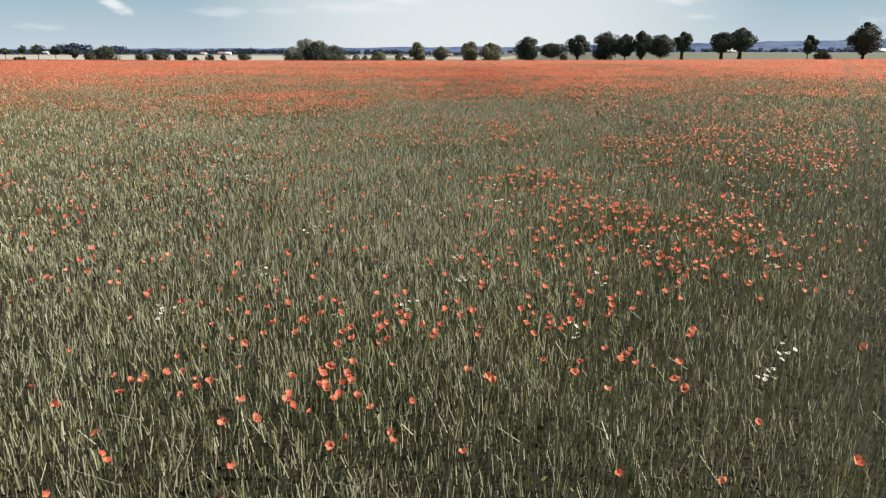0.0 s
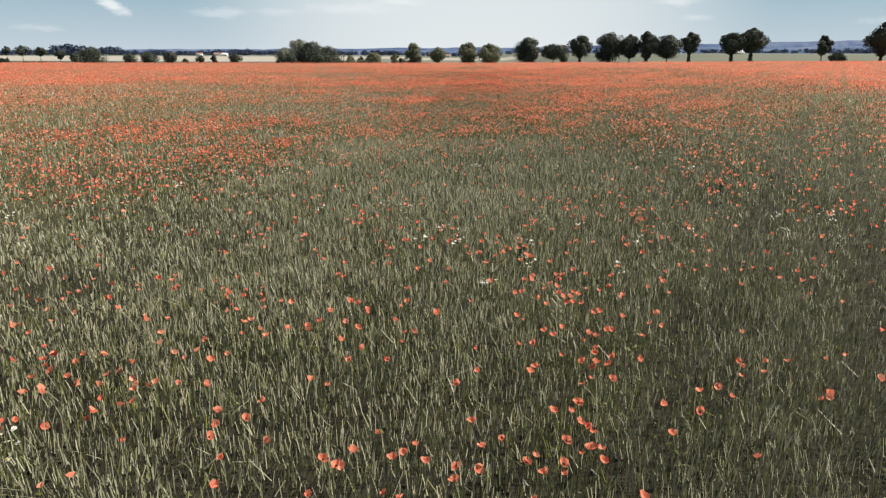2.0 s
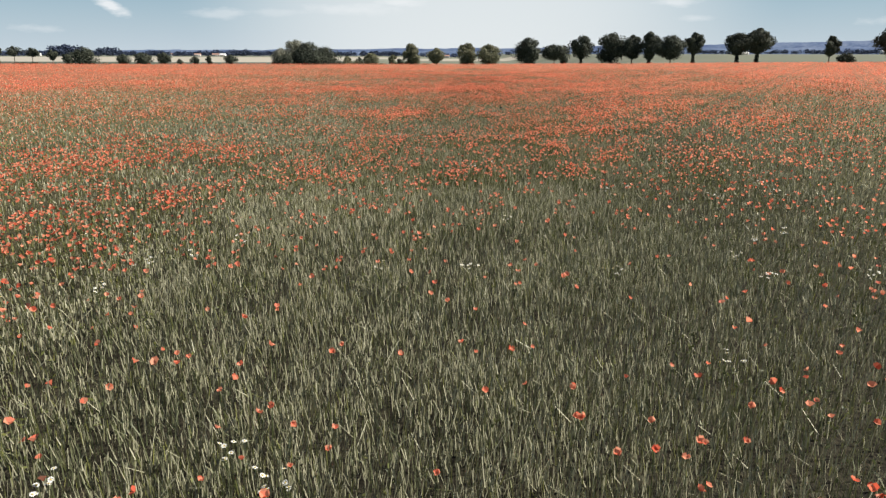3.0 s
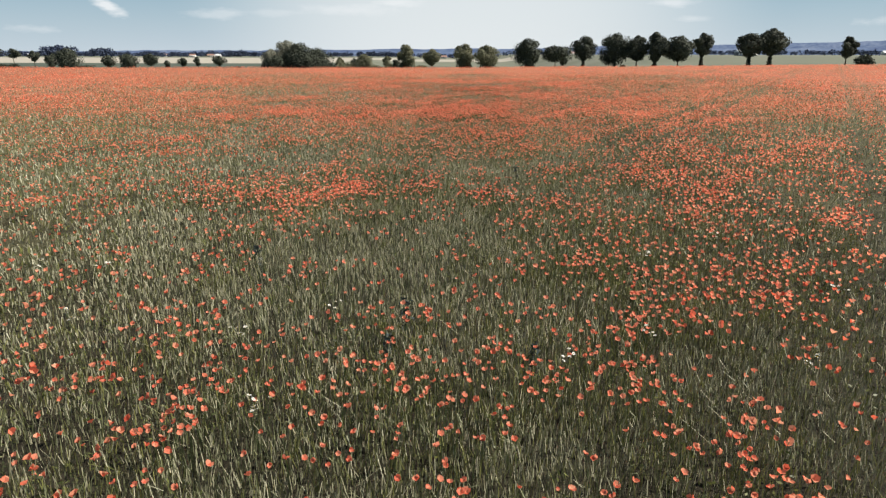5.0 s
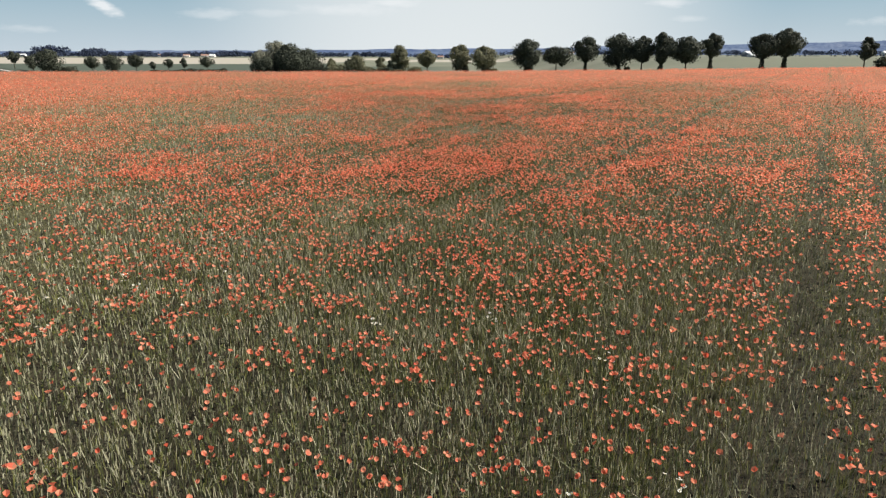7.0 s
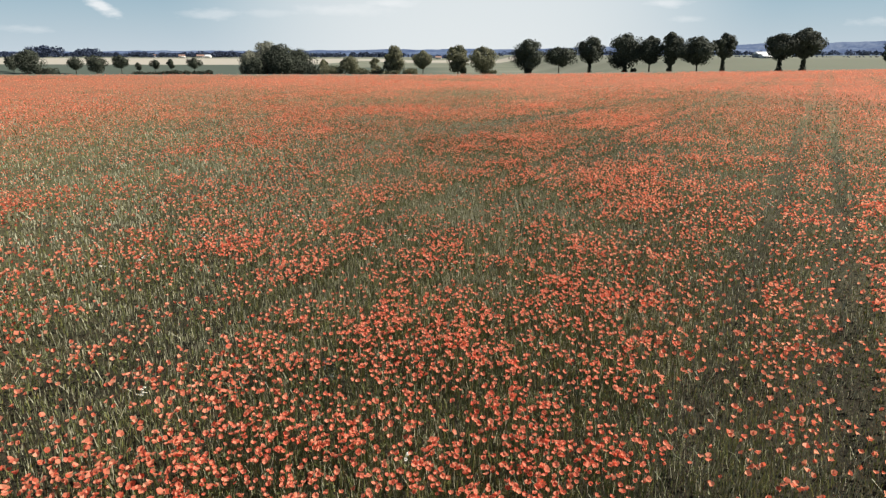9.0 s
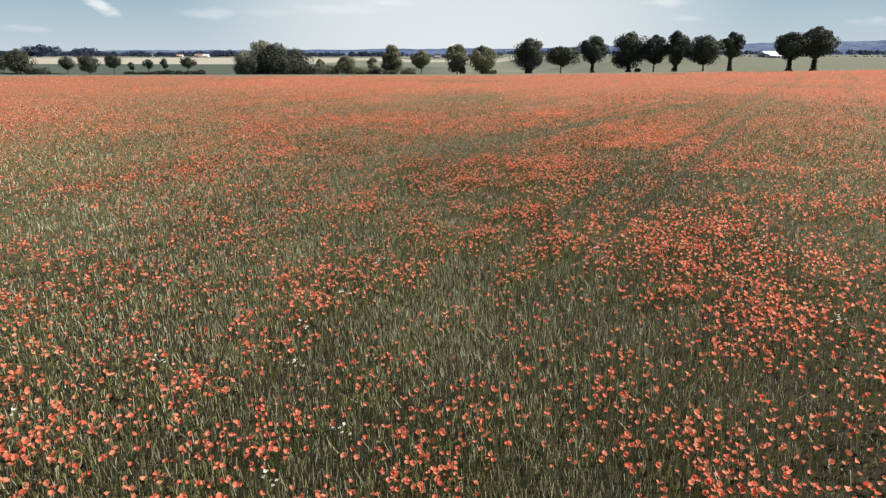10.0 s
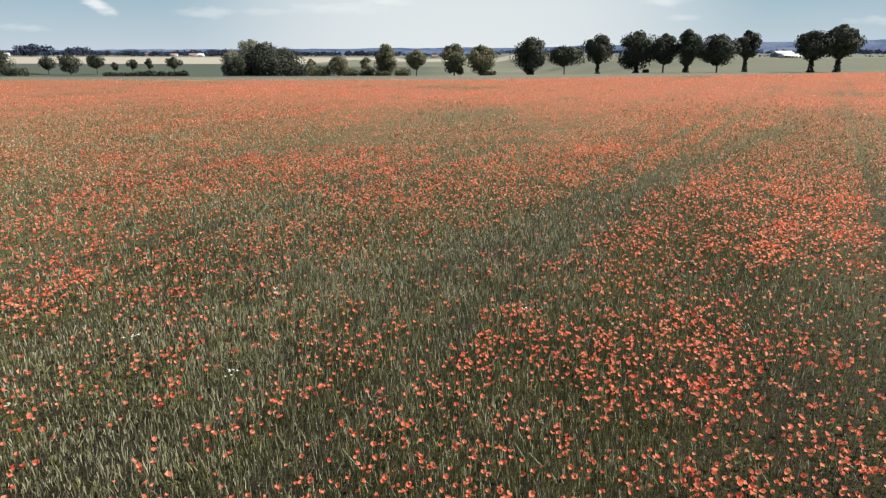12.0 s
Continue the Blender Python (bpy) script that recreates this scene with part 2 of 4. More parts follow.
THINNER = ((70, 120, 38, 50, 0.55), (42, 62, 18, 16, 0.4), (-6.0, 70.5, 5.5, 3.6, 0.75), (-15.5, 112, 7, 6, 0.7), (-5, 126.8, 4, 2.5, 0.5), (0, 72, 4, 4, 0.35), (-3.6, 59, 3.5, 3, 0.5), (1.9, 67, 3, 2, 0.5),
           (-6.2, 93.2, 2.2, 1.5, 0.6), (-6, 106, 2.5, 3, 0.6), (1, 107, 1.4, 2, 0.45), (-5.5, 119.5, 2, 2, 0.3), (1.5, 101.4, 4, 1.8, 0.4), (3.6, 106, 1.2, 1.5, 0.4))


def poppies_per_m2(x, y):
    """How thick the poppies stand."""
    start = 29.5 + 8 * smooth((x + 11) / 11) + 4 * smooth(x / 12)
    rise = smooth((y - start) / 9)
    d = 3.2 + 8.2 * rise
    for cx, cy, rx, ry, n in THICKER:
        d = d + n * spot(x, y, cx, cy, rx, ry)
    for cx, cy, rx, ry, n in THINNER:
        d = d * (1 - n * spot(x, y, cx, cy, rx, ry))
    off, on = (x - 1.5) * 0.82 - (y - 130) * 0.57, (x - 1.5) * 0.57 + (y - 130) * 0.82      # a thin stretch aslant
    d = d * (1 - 0.85 * np.exp(-(off / (1.5 - 0.012 * on)) ** 2) * smooth((on + 8) / 7) * smooth((48 - on) / 10))
    far = smooth((y - 110) / 60)
    big, mid, small = lattice(x, y, 11, 1), lattice(x, y, 3.7, 2), lattice(x, y, 1.1, 3)
    tight = lattice(x, y, 0.55, 4)
    clump = (0.4 + 1.2 * big) * (0.3 + 1.4 * mid) * (0.28 + 1.15 * small ** 1.5) * (0.45 + 1.7 * tight ** 2)
    d = d * (clump * (1 - 0.4 * far) + 0.4 * far) * (1 - far + far * (0.25 + 1.5 * lattice(x, y, 17, 6)))
    for cx, cy, r, n in CLUSTERS:
        d = d + n * spot(x, y, cx, cy, r, r * 0.8)
    d = d * (1 + 0.75 * smooth((y - 76) / 16) - 0.25 * smooth((y - 104) / 10) - 0.5 * smooth((y - 122) / 35))
    return d * (1.75 + 0.8 * rise) * (1 - 0.85 * lane(x, y)) * (y < field_edge(x))


# ---------------------------------------------------------------- mesh helpers


def mesh_of(name, verts, faces, mats, slots=None, shade=False):
    """A mesh from arrays: verts (n, 3), faces (m, 3 or 4)."""
    verts, faces = np.asarray(verts, np.float32), np.asarray(faces, np.int32)
    me = bpy.data.meshes.new(name)
    m, k = faces.shape
    me.vertices.add(len(verts))
    me.vertices.foreach_set("co", verts.ravel())
    me.loops.add(m * k)
    me.loops.foreach_set("vertex_index", faces.ravel())
    me.polygons.add(m)
    me.polygons.foreach_set("loop_start", np.arange(0, m * k, k, dtype=np.int32))
    for mat in mats:
        me.materials.append(mat)
    if slots is not None:
        me.polygons.foreach_set("material_index", np.asarray(slots, np.int32))
    if shade:
        me.polygons.foreach_set("use_smooth", np.ones(m, bool))
    me.update(calc_edges=True)
    return me


def part(name, me, parent, label=""):
    ob = new(name, me)
    ob.parent = parent
    return tagged(ob, label)


def sow(rs, density, x0, x1, y0, y1, most, keep=None):
    """Random places in a rectangle, as thick as density(x, y) a square metre."""
    n = int((x1 - x0) * (y1 - y0) * most)
    x, y = rs.uniform(x0, x1, n), rs.uniform(y0, y1, n)
    ok = rs.rand(n) * most < density(x, y)
    if keep is not None:
        ok &= keep(x, y)
    return x[ok], y[ok]


def in_sight(x, y, near=2.5):
    """Places that the flight can ever see."""
    return (np.abs(x + 0.045 * y) < 0.74 * np.maximum(y + 6, 0) + near) & (y < field_edge(x) - 0.3)


# ---------------------------------------------------------------- ground to the horizon
gx = np.concatenate([-np.geomspace(4800, 60, 40), np.linspace(-55, 55, 45), np.geomspace(60, 4800, 40)])
gy = np.concatenate([-np.geomspace(2500, 30, 10), np.linspace(-20, 620, 130), np.geomspace(640, 4700, 50)])
xx, yy = np.meshgrid(gx, gy, indexing="ij")
gv = np.stack([xx, yy, land(xx, yy) - 0.02], -1).reshape(-1, 3)
ii, jj = np.meshgrid(np.arange(len(gx) - 1), np.arange(len(gy) - 1), indexing="ij")
gf = (ii * len(gy) + jj).ravel()
gf = np.stack([gf, gf + len(gy), gf + len(gy) + 1, gf + 1], -1)

GROUND = bpy.data.materials.new("farmland")
GROUND.use_nodes = True
n, k = GROUND.node_tree.nodes, GROUND.node_tree.links
skin = n["Principled BSDF"]
geo = n.new("ShaderNodeNewGeometry")
cut = n.new("ShaderNodeSeparateXYZ")
k.new(geo.outputs["Position"], cut.inputs["Vector"])
grain, blot = n.new("ShaderNodeTexNoise"), n.new("ShaderNodeTexNoise")
grain.inputs["Scale"].default_value, grain.inputs["Detail"].default_value = 1.7, 8.0
blot.inputs["Scale"].default_value, blot.inputs["Detail"].default_value = 0.011, 5.0
rows_map = n.new("ShaderNodeMapping")
rows_map.inputs["Scale"].default_value = (0.25, 1.0, 1.0)
k.new(geo.outputs["Position"], rows_map.inputs["Vector"])
k.new(geo.outputs["Position"], grain.inputs["Vector"])
k.new(rows_map.outputs["Vector"], blot.inputs["Vector"])


def band(lo, hi, soft_lo, soft_hi, wobble=60.0):
    """1 between two distances ahead, with a wavering border."""
    w = n.new("ShaderNodeMath")
    w.operation = "MULTIPLY_ADD"
    k.new(blot.outputs["Fac"], w.inputs[0])
    w.inputs[1].default_value = wobble
    k.new(cut.outputs["Y"], w.inputs[2])
    out = []
    for edge, s, flip in ((lo, soft_lo, False), (hi, soft_hi, True)):
        r = n.new("ShaderNodeMapRange")
        r.inputs["From Min"].default_value, r.inputs["From Max"].default_value = edge + wobble / 2, edge + wobble / 2 + s
        if flip:
            r.inputs["To Min"].default_value, r.inputs["To Max"].default_value = 1.0, 0.0
        k.new(w.outputs["Value"], r.inputs["Value"])
        out.append(r)
    p = n.new("ShaderNodeMath")
    p.operation = "MULTIPLY"
    k.new(out[0].outputs["Result"], p.inputs[0])
    k.new(out[1].outputs["Result"], p.inputs[1])
    return p.outputs["Value"]


def lay(base, rgb, fac):
    m = n.new("ShaderNodeMix")
    m.data_type = "RGBA"
    m.inputs["B"].default_value = (*rgb, 1)
    k.new(base, m.inputs["A"])
    k.new(fac, m.inputs["Factor"])
    return m.outputs["Result"]


tone = n.new("ShaderNodeValToRGB")
tone.color_ramp.elements[0].position, tone.color_ramp.elements[1].position = 0.35, 0.7
tone.color_ramp.elements[0].color, tone.color_ramp.elements[1].color = (0.15, 0.165, 0.12, 1), (0.23, 0.235, 0.18, 1)
k.new(blot.outputs["Fac"], tone.inputs["Fac"])
ok_left = n.new("ShaderNodeMapRange")
ok_left.inputs["From Min"].default_value, ok_left.inputs["From Max"].default_value = 420.0, 380.0
k.new(cut.outputs["X"], ok_left.inputs["Value"])
straw = n.new("ShaderNodeMath")
straw.operation = "MULTIPLY"
near_straw = n.new("ShaderNodeMath")
near_straw.operation = "MULTIPLY"
stubble_side = n.new("ShaderNodeMapRange")
stubble_side.inputs["From Min"].default_value, stubble_side.inputs["From Max"].default_value = -215.0, -225.0
k.new(cut.outputs["X"], stubble_side.inputs["Value"])
k.new(band(1020, 1560, 15, 15), near_straw.inputs[0])
k.new(stubble_side.outputs["Result"], near_straw.inputs[1])
all_straw = n.new("ShaderNodeMath")
all_straw.operation = "MAXIMUM"
k.new(near_straw.outputs["Value"], all_straw.inputs[0])
k.new(band(1500, 1950, 15, 40), all_straw.inputs[1])
k.new(all_straw.outputs["Value"], straw.inputs[0])
k.new(ok_left.outputs["Result"], straw.inputs[1])
leafy_side = n.new("ShaderNodeMapRange")
leafy_side.inputs["From Min"].default_value, leafy_side.inputs["From Max"].default_value = 0.0, -70.0
k.new(cut.outputs["X"], leafy_side.inputs["Value"])
dark_crop = n.new("ShaderNodeMath")
dark_crop.operation = "MULTIPLY"
k.new(leafy_side.outputs["Result"], dark_crop.inputs[0])
k.new(band(300, 1025, 25, 15), dark_crop.inputs[1])
col = lay(tone.outputs["Color"], (0.085, 0.105, 0.082), dark_crop.outputs["Value"])
col = lay(col, (0.42, 0.39, 0.325), straw.outputs["Value"])
col = lay(col, (0.06, 0.045, 0.03), band(-9000, 240, 1, 6, 0.0))
shade_mix = n.new("ShaderNodeMix")
shade_mix.data_type, shade_mix.blend_type = "RGBA", "MULTIPLY"
shade_mix.inputs["Factor"].default_value = 0.35
k.new(col, shade_mix.inputs["A"])
k.new(grain.outputs["Color"], shade_mix.inputs["B"])
k.new(shade_mix.outputs["Result"], skin.inputs["Base Color"])
skin.inputs["Roughness"].default_value = 0.95
skin.inputs["Specular IOR Level"].default_value = 0.1
tagged(new("ground", mesh_of("ground", gv, gf, [GROUND], shade=True)),
       "farmland of bare soil, green crops and pale stubble running to the hills", "ground", kind="structure")

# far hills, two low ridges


def ridge(name, y, depth, heights, seed, label):
    x = np.linspace(-4300, 4300, 260)
    rs = np.random.RandomState(seed)
    crest = np.interp(x, np.linspace(-4300, 4300, len(heights)), heights)
    crest = crest + 9 * (lattice(x, 0 * x, 260, seed) - 0.5) + 5 * (lattice(x, 0 * x, 60, seed + 1) - 0.5) + 2.5 * rs.rand(len(x))
    line = [np.stack([x, 0 * x + y + dy, z], -1) for dy, z in
            ((0, 0 * x - 12), (depth * 0.25, crest * 0.55), (depth * 0.5, crest), (depth, 0 * x - 12))]
    v = np.concatenate(line)
    m = len(x)
    f = np.concatenate([np.stack([np.arange(m - 1) + r * m, np.arange(1, m) + r * m, np.arange(1, m) + (r + 1) * m,
                                  np.arange(m - 1) + (r + 1) * m], -1) for r in range(3)])
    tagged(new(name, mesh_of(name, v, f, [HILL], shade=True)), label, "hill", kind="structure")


ridge("backdrop_hill_near", 3300, 300, (8, 10, 9, 15, 14, 20, 32, 46, 50, 42), 21, "low wooded ridge, painted blue for distance haze")
ridge("backdrop_hill_far", 4100, 400, (14, 15, 20, 24, 34, 43, 60, 84, 90, 75), 31, "far wooded hills, painted blue for distance haze")

# ---------------------------------------------------------------- trees


def leaves(rs, centres, size, lean=0.6, out=None):
    """Small leaf sprays, one crooked quad each, turned every way or roughly outwards."""
    c = np.asarray(centres)
    m = len(c)
    a = rs.normal(size=(m, 3))
    if out is not None:
        out = out / (np.linalg.norm(out, axis=1, keepdims=True) + 1e-9) + rs.normal(0, 0.33, (m, 3))
        a = np.cross(out, a)
    a /= np.linalg.norm(a, axis=1, keepdims=True)
    b = np.cross(a, rs.normal(size=(m, 3)) if out is None else out)
    b /= np.linalg.norm(b, axis=1, keepdims=True) + 1e-9
    s = np.reshape(size, (-1, 1)) * rs.uniform(0.55, 1.25, (m, 1))
    t = s * lean
    v = np.stack([c - a * s, c + b * t - a * s * 0.1, c + a * s, c - b * t + a * s * 0.2], 1).reshape(-1, 3)
    f = np.arange(4 * m).reshape(m, 4)
    return v, f


def limb(points, radii, sides=7):
    """A tapered, bent limb along points."""
    v, f = [], []
    for (p, r) in zip(points, radii):
        for s in range(sides):
            a = 2 * math.pi * s / sides
            v.append((p[0] + r * math.cos(a), p[1] + r * math.sin(a), p[2]))
    for i in range(len(points) - 1):
        for s in range(sides):
            t = (s + 1) % sides
            f.append((i * sides + s, i * sides + t, (i + 1) * sides + t, (i + 1) * sides + s))
    return v, f


def tree(name, x, y, high, wide, bare=0.16, belly=0.42, lobes=26, count=1900, size=0.55, mat=LIME, seed=0,
         ivy=0.0, label="", group="", trunks=1):
    """A broad-leaved tree: trunk with limbs, and a crown of leaf sprays gathered in lobes.
    bare: share of the height with no crown; belly: height in the crown where it is widest."""
    rs = np.random.RandomState(seed + 1000)
    wide, count, size = wide * 1.18, int(count * 3.2), size * 0.92
    root = new(name)
    z0 = float(land(x, y))
    root.matrix_world = pose(x, y, z0, 0, 0, rs.uniform(0, 360))
    low, top = high * bare, high
    pts, outs = [], []
    for i in range(lobes):
        u = (i + rs.rand()) / lobes
        foot = 0.68 if bare < 0.12 else 0.18
        prof = (u / belly) ** 0.38 if u < belly else math.sqrt(max(0.0, 1 - ((u - belly) / (1 - belly)) ** 2.6))
        rad = wide / 2 * max(foot if u < belly else 0.18, prof) * rs.uniform(0.8, 1.14)
        lr = min(rad, wide * rs.uniform(0.11, 0.25))
        a = rs.uniform(0, 2 * math.pi) + i * 2.4
        off = max(0.0, rad - lr * 0.9) * math.sqrt(rs.uniform(0.25, 1.0))
        cz = low + lr * 0.75 + max(0.1, top - low - 1.6 * lr) * u
        m = count // lobes
        d = rs.normal(size=(m, 3))
        d /= np.linalg.norm(d, axis=1, keepdims=True)
        d *= lr * (0.45 + 0.65 * rs.rand(m, 1) ** 0.5)
        d[:, 2] *= 0.85
        pts.append(d + (off * math.cos(a), off * math.sin(a), cz))
        outs.append(d / lr + np.array((off * math.cos(a), off * math.sin(a), 0)) * 1.2 / wide)
    v, f = leaves(rs, np.concatenate(pts), size, 0.6, np.concatenate(outs))
    part("crown", mesh_of("crown", v, f, [mat]), root, "dense leafy crown")
    for t in range(trunks):
        tv, tf = [], []
        r = max(0.09, high * 0.021)
        dx = (t - (trunks - 1) / 2) * r * 4
        bend = rs.uniform(-0.4, 0.4, 2)
        line = [(dx, 0, -0.3), (dx, 0, 0.3), (dx + bend[0] * 0.4, bend[1] * 0.4, high * 0.2), (dx + bend[0], bend[1], high * 0.5),
                (dx + bend[0] * 0.5, bend[1], high * 0.82)]
        a, b = limb(line, [r * 1.5, r * 1.1, r * 0.9, r * 0.5, r * 0.1])
        tv += a
        tf += b
        for i in range(6):
            ang, zb = rs.uniform(0, 6.28), high * rs.uniform(bare * 0.9 + 0.06, 0.55)
            ln = wide * rs.uniform(0.22, 0.36)
            p0 = (dx + bend[0] * 0.5, bend[1] * 0.5, zb)
            p1 = (p0[0] + ln * 0.5 * math.cos(ang), p0[1] + ln * 0.5 * math.sin(ang), zb + ln * 0.35)
            p2 = (p0[0] + ln * math.cos(ang), p0[1] + ln * math.sin(ang), zb + ln * 0.8)
            a, b = limb([p0, p1, p2], [r * 0.45, r * 0.3, r * 0.08], 5)
            part("limb", mesh_of("limb", a, b, [BARK], shade=True), root)
        part("trunk", mesh_of("trunk", tv, tf, [BARK], shade=True), root, "dark upright trunk")
    if ivy:
        m = int(620 * ivy)
        a, zz = rs.uniform(0, 6.28, m), rs.uniform(0, high * (bare + 0.14), m)
        rr = (0.068 * high * ivy) * rs.uniform(0.4, 1.1, m) * (0.72 + 0.5 * (2 * zz / (high * (bare + 0.14)) - 1.1) ** 2)
        v, f = leaves(rs, np.stack([rr * np.cos(a), rr * np.sin(a), zz], -1), size * 0.7)
        part("ivy", mesh_of("ivy", v, f, [mat]), root, "leafy shoots round the trunk")
    return tagged(root, label or "dark green lime tree at the edge of the field", "tree", group)


def shrub(name, x, y, high, wide, seed, mat=LIME, label="low dark green shrub in the hedge", long=1.0, count=500, size=0.4):
    """A bush with no trunk to see: several stems under leaf lobes that reach the ground."""
    rs = np.random.RandomState(seed + 5000)
    root = new(name)
    root.matrix_world = pose(x, y, float(land(x, y)), 0, 0, 0)
    pts, lob = [], max(6, int(7 * long))
    for i in range(lob):
        lr = high * rs.uniform(0.3, 0.5)
        cx = rs.uniform(-0.5, 0.5) * max(0.1, wide - 2 * lr)
        cy = rs.uniform(-0.3, 0.3) * min(wide, high * 2)
        d = rs.normal(size=(count // lob, 3))
        d /= np.linalg.norm(d, axis=1, keepdims=True)
        pts.append(d * lr * rs.uniform(0.5, 1.05, (len(d), 1)) + (cx, cy, lr * 0.8 + rs.rand() * max(0, high - 1.8 * lr)))
    p = np.concatenate(pts)
    p[:, 2] = np.abs(p[:, 2])
    v, f = leaves(rs, p, size)
    part("foliage", mesh_of("foliage", v, f, [mat]), root)
    for i in range(4):
        bx = rs.uniform(-0.3, 0.3) * wide
        a, b = limb([(bx, 0, -0.1), (bx + rs.uniform(-0.4, 0.4), 0.1, high * 0.4), (bx + rs.uniform(-0.8, 0.8), 0, high * 0.7)],
                    [0.09, 0.06, 0.02], 5)
        part("stem", mesh_of("stem", a, b, [BARK]), root)
    return tagged(root, label, "bush")


ROW = "trees along the field edge"
BIG = "tall dark green lime tree with a rounded crown"
# the row behind the far edge of the field, from the far right inwards
tree("lime_tree", 185, 345, 17.7, 16.5, 0.15, 0.38, seed=1, ivy=0.6, label=BIG, group=ROW)
tree("young_tree", 172, 373, 13.2, 8.4, 0.25, 0.40, 18, 900, seed=2, label="slender young lime tree on a bare thin trunk", group=ROW)
tree("lime_tree", 135, 367, 16.6, 14.0, 0.28, 0.42, seed=3, ivy=1.0, label="lime tree with ivy round its trunk, one of a pair", group=ROW)
tree("lime_tree", 126, 368, 14.9, 13.4, 0.28, 0.40, seed=4, ivy=1.0, label="lime tree with ivy round its trunk, one of a pair", group=ROW)
tree("lime_tree", 115, 400, 16.3, 11.0, 0.32, 0.45, seed=5, ivy=0.9, label="narrow lime tree with shoots round its trunk", group=ROW)
tree("lime_tree", 102, 395, 15.2, 19.0, 0.18, 0.42, 30, 2200, seed=6, label="broad lime tree on a short clear trunk", group=ROW)
tree("lime_tree", 95, 412, 17.8, 11.4, 0.14, 0.55, seed=7, ivy=1.0, label=BIG, group=ROW)
tree("lime_tree", 87, 418, 16.4, 13.6, 0.20, 0.45, seed=8, label=BIG, group=ROW)
tree("lime_tree", 77, 425, 18.6, 18.6, 0.08, 0.38, 32, 2500, seed=9, ivy=0.9, label="large lime tree leafy almost to the ground", group=ROW)
tree("lime_tree", 61, 431, 17.8, 14.2, 0.24, 0.36, seed=10, ivy=0.8, label="lime tree with a pointed crown", group=ROW)
tree("lime_tree", 45, 425, 12.6, 16.4, 0.30, 0.40, 22, 1500, seed=11, label="flat-topped spreading tree on a clear trunk", group=ROW)
tree("lime_tree", 30, 427, 16.8, 16.6, 0.09, 0.40, 30, 2300, seed=12, ivy=0.7, trunks=2, label="broad lime tree on two short trunks", group=ROW)
tree("field_maple", 8, 455, 15.0, 16.0, 0.06, 0.42, 26, 2000, mat=OLIVE, seed=13, label="olive green round tree leafy to the ground", group=ROW)
tree("field_maple", -5, 462, 16.4, 13.2, 0.05, 0.55, 26, 1900, mat=OLIVE, seed=14, label="olive green upright tree leafy to the ground", group=ROW)
tree("fruit_tree", -25, 475, 14.0, 11.6, 0.28, 0.50, 20, 1200, mat=OLIVE, seed=15, label="small pale tree on a clear trunk", group=ROW)
tree("poplar", -43, 491, 18.3, 13.4, 0.05, 0.30, 28, 1900, mat=OLIVE, seed=16, label="upright pale green tree leafy to the ground", group=ROW)
tree("small_tree", -74, 520, 13.7, 13.4, 0.10, 0.50, 22, 1300, mat=OLIVE, seed=17, label="round olive green tree in the hedge")
tree("small_tree", -61, 540, 13.6, 7.4, 0.15, 0.55, 14, 600, mat=OLIVE, seed=18, label="small round tree in the hedge")
tree("small_tree", -95, 540, 13.0, 8.2, 0.12, 0.5, 14, 600, mat=OLIVE, seed=19, label="small round tree in the hedge")
# the big group of willows and dark trees
tree("willow_tree", -141, 566, 27.0, 22.0, 0.02, 0.55, 34, 2400, 0.7, WILLOW, 20, label="tall grey-green willow tree behind the field", group="willow group")
tree("willow_tree", -151, 560, 20.0, 19.0, 0.02, 0.45, 28, 1700, 0.7, WILLOW, 21, label="grey-green willow, lower and rounded", group="willow group")
tree("broad_tree", -128, 560, 24.5, 28.0, 0.02, 0.50, 34, 2600, 0.7, LIME, 22, label="dark broad tree leafy to the ground", group="willow group")
tree("broad_tree", -115, 557, 21.0, 24.0, 0.02, 0.45, 30, 2200, 0.7, LIME, 23, label="dark broad tree leafy to the ground", group="willow group")
tree("broad_tree", -143, 548, 15.0, 18.0, 0.02, 0.45, 26, 1500, 0.6, LIME, 24, label="lower dark tree in front of the willows", group="willow group")
tree("broad_tree", -122, 550, 18.0, 30.0, 0.02, 0.45, 30, 2200, 0.65, LIME, 25, label="broad dark tree closing the gap between the tall ones", group="willow group")
# the small trees along the lane
LANE = "small trees along the lane"
tree("broad_tree", -300, 548, 17.5, 20.0, 0.05, 0.45, 26, 1600, 0.65, seed=30, label="dark broad tree beside the lane")
tree("lane_tree", -286, 580, 12.2, 14.0, 0.25, 0.5, 18, 900, seed=31, label="dark round tree on a thin trunk", group=LANE)
tree("lane_tree", -266, 572, 13.8, 14.5, 0.06, 0.5, 22, 1200, seed=32, label="dark dense tree leafy to the ground", group=LANE)
tree("lane_tree", -252, 580, 13.6, 13.0, 0.3, 0.45, 18, 900, seed=33, label="dark spreading tree on a thin trunk", group=LANE)
tree("lane_tree", -240, 582, 8.6, 5.4, 0.3, 0.5, 10, 350, 0.45, seed=34, label="very small round tree", group=LANE)
tree("lane_tree", -227, 580, 10.6, 8.6, 0.34, 0.5, 14, 600, 0.45, seed=35, label="small round tree on a thin trunk", group=LANE)
tree("lane_tree", -215, 580, 11.2, 6.4, 0.34, 0.5, 12, 500, 0.45, seed=36, label="small narrow tree on a thin trunk", group=LANE)
tree("lane_tree", -194, 570, 12.0, 11.6, 0.36, 0.45, 16, 800, 0.45, seed=37, label="small spreading tree on a thin trunk", group=LANE)
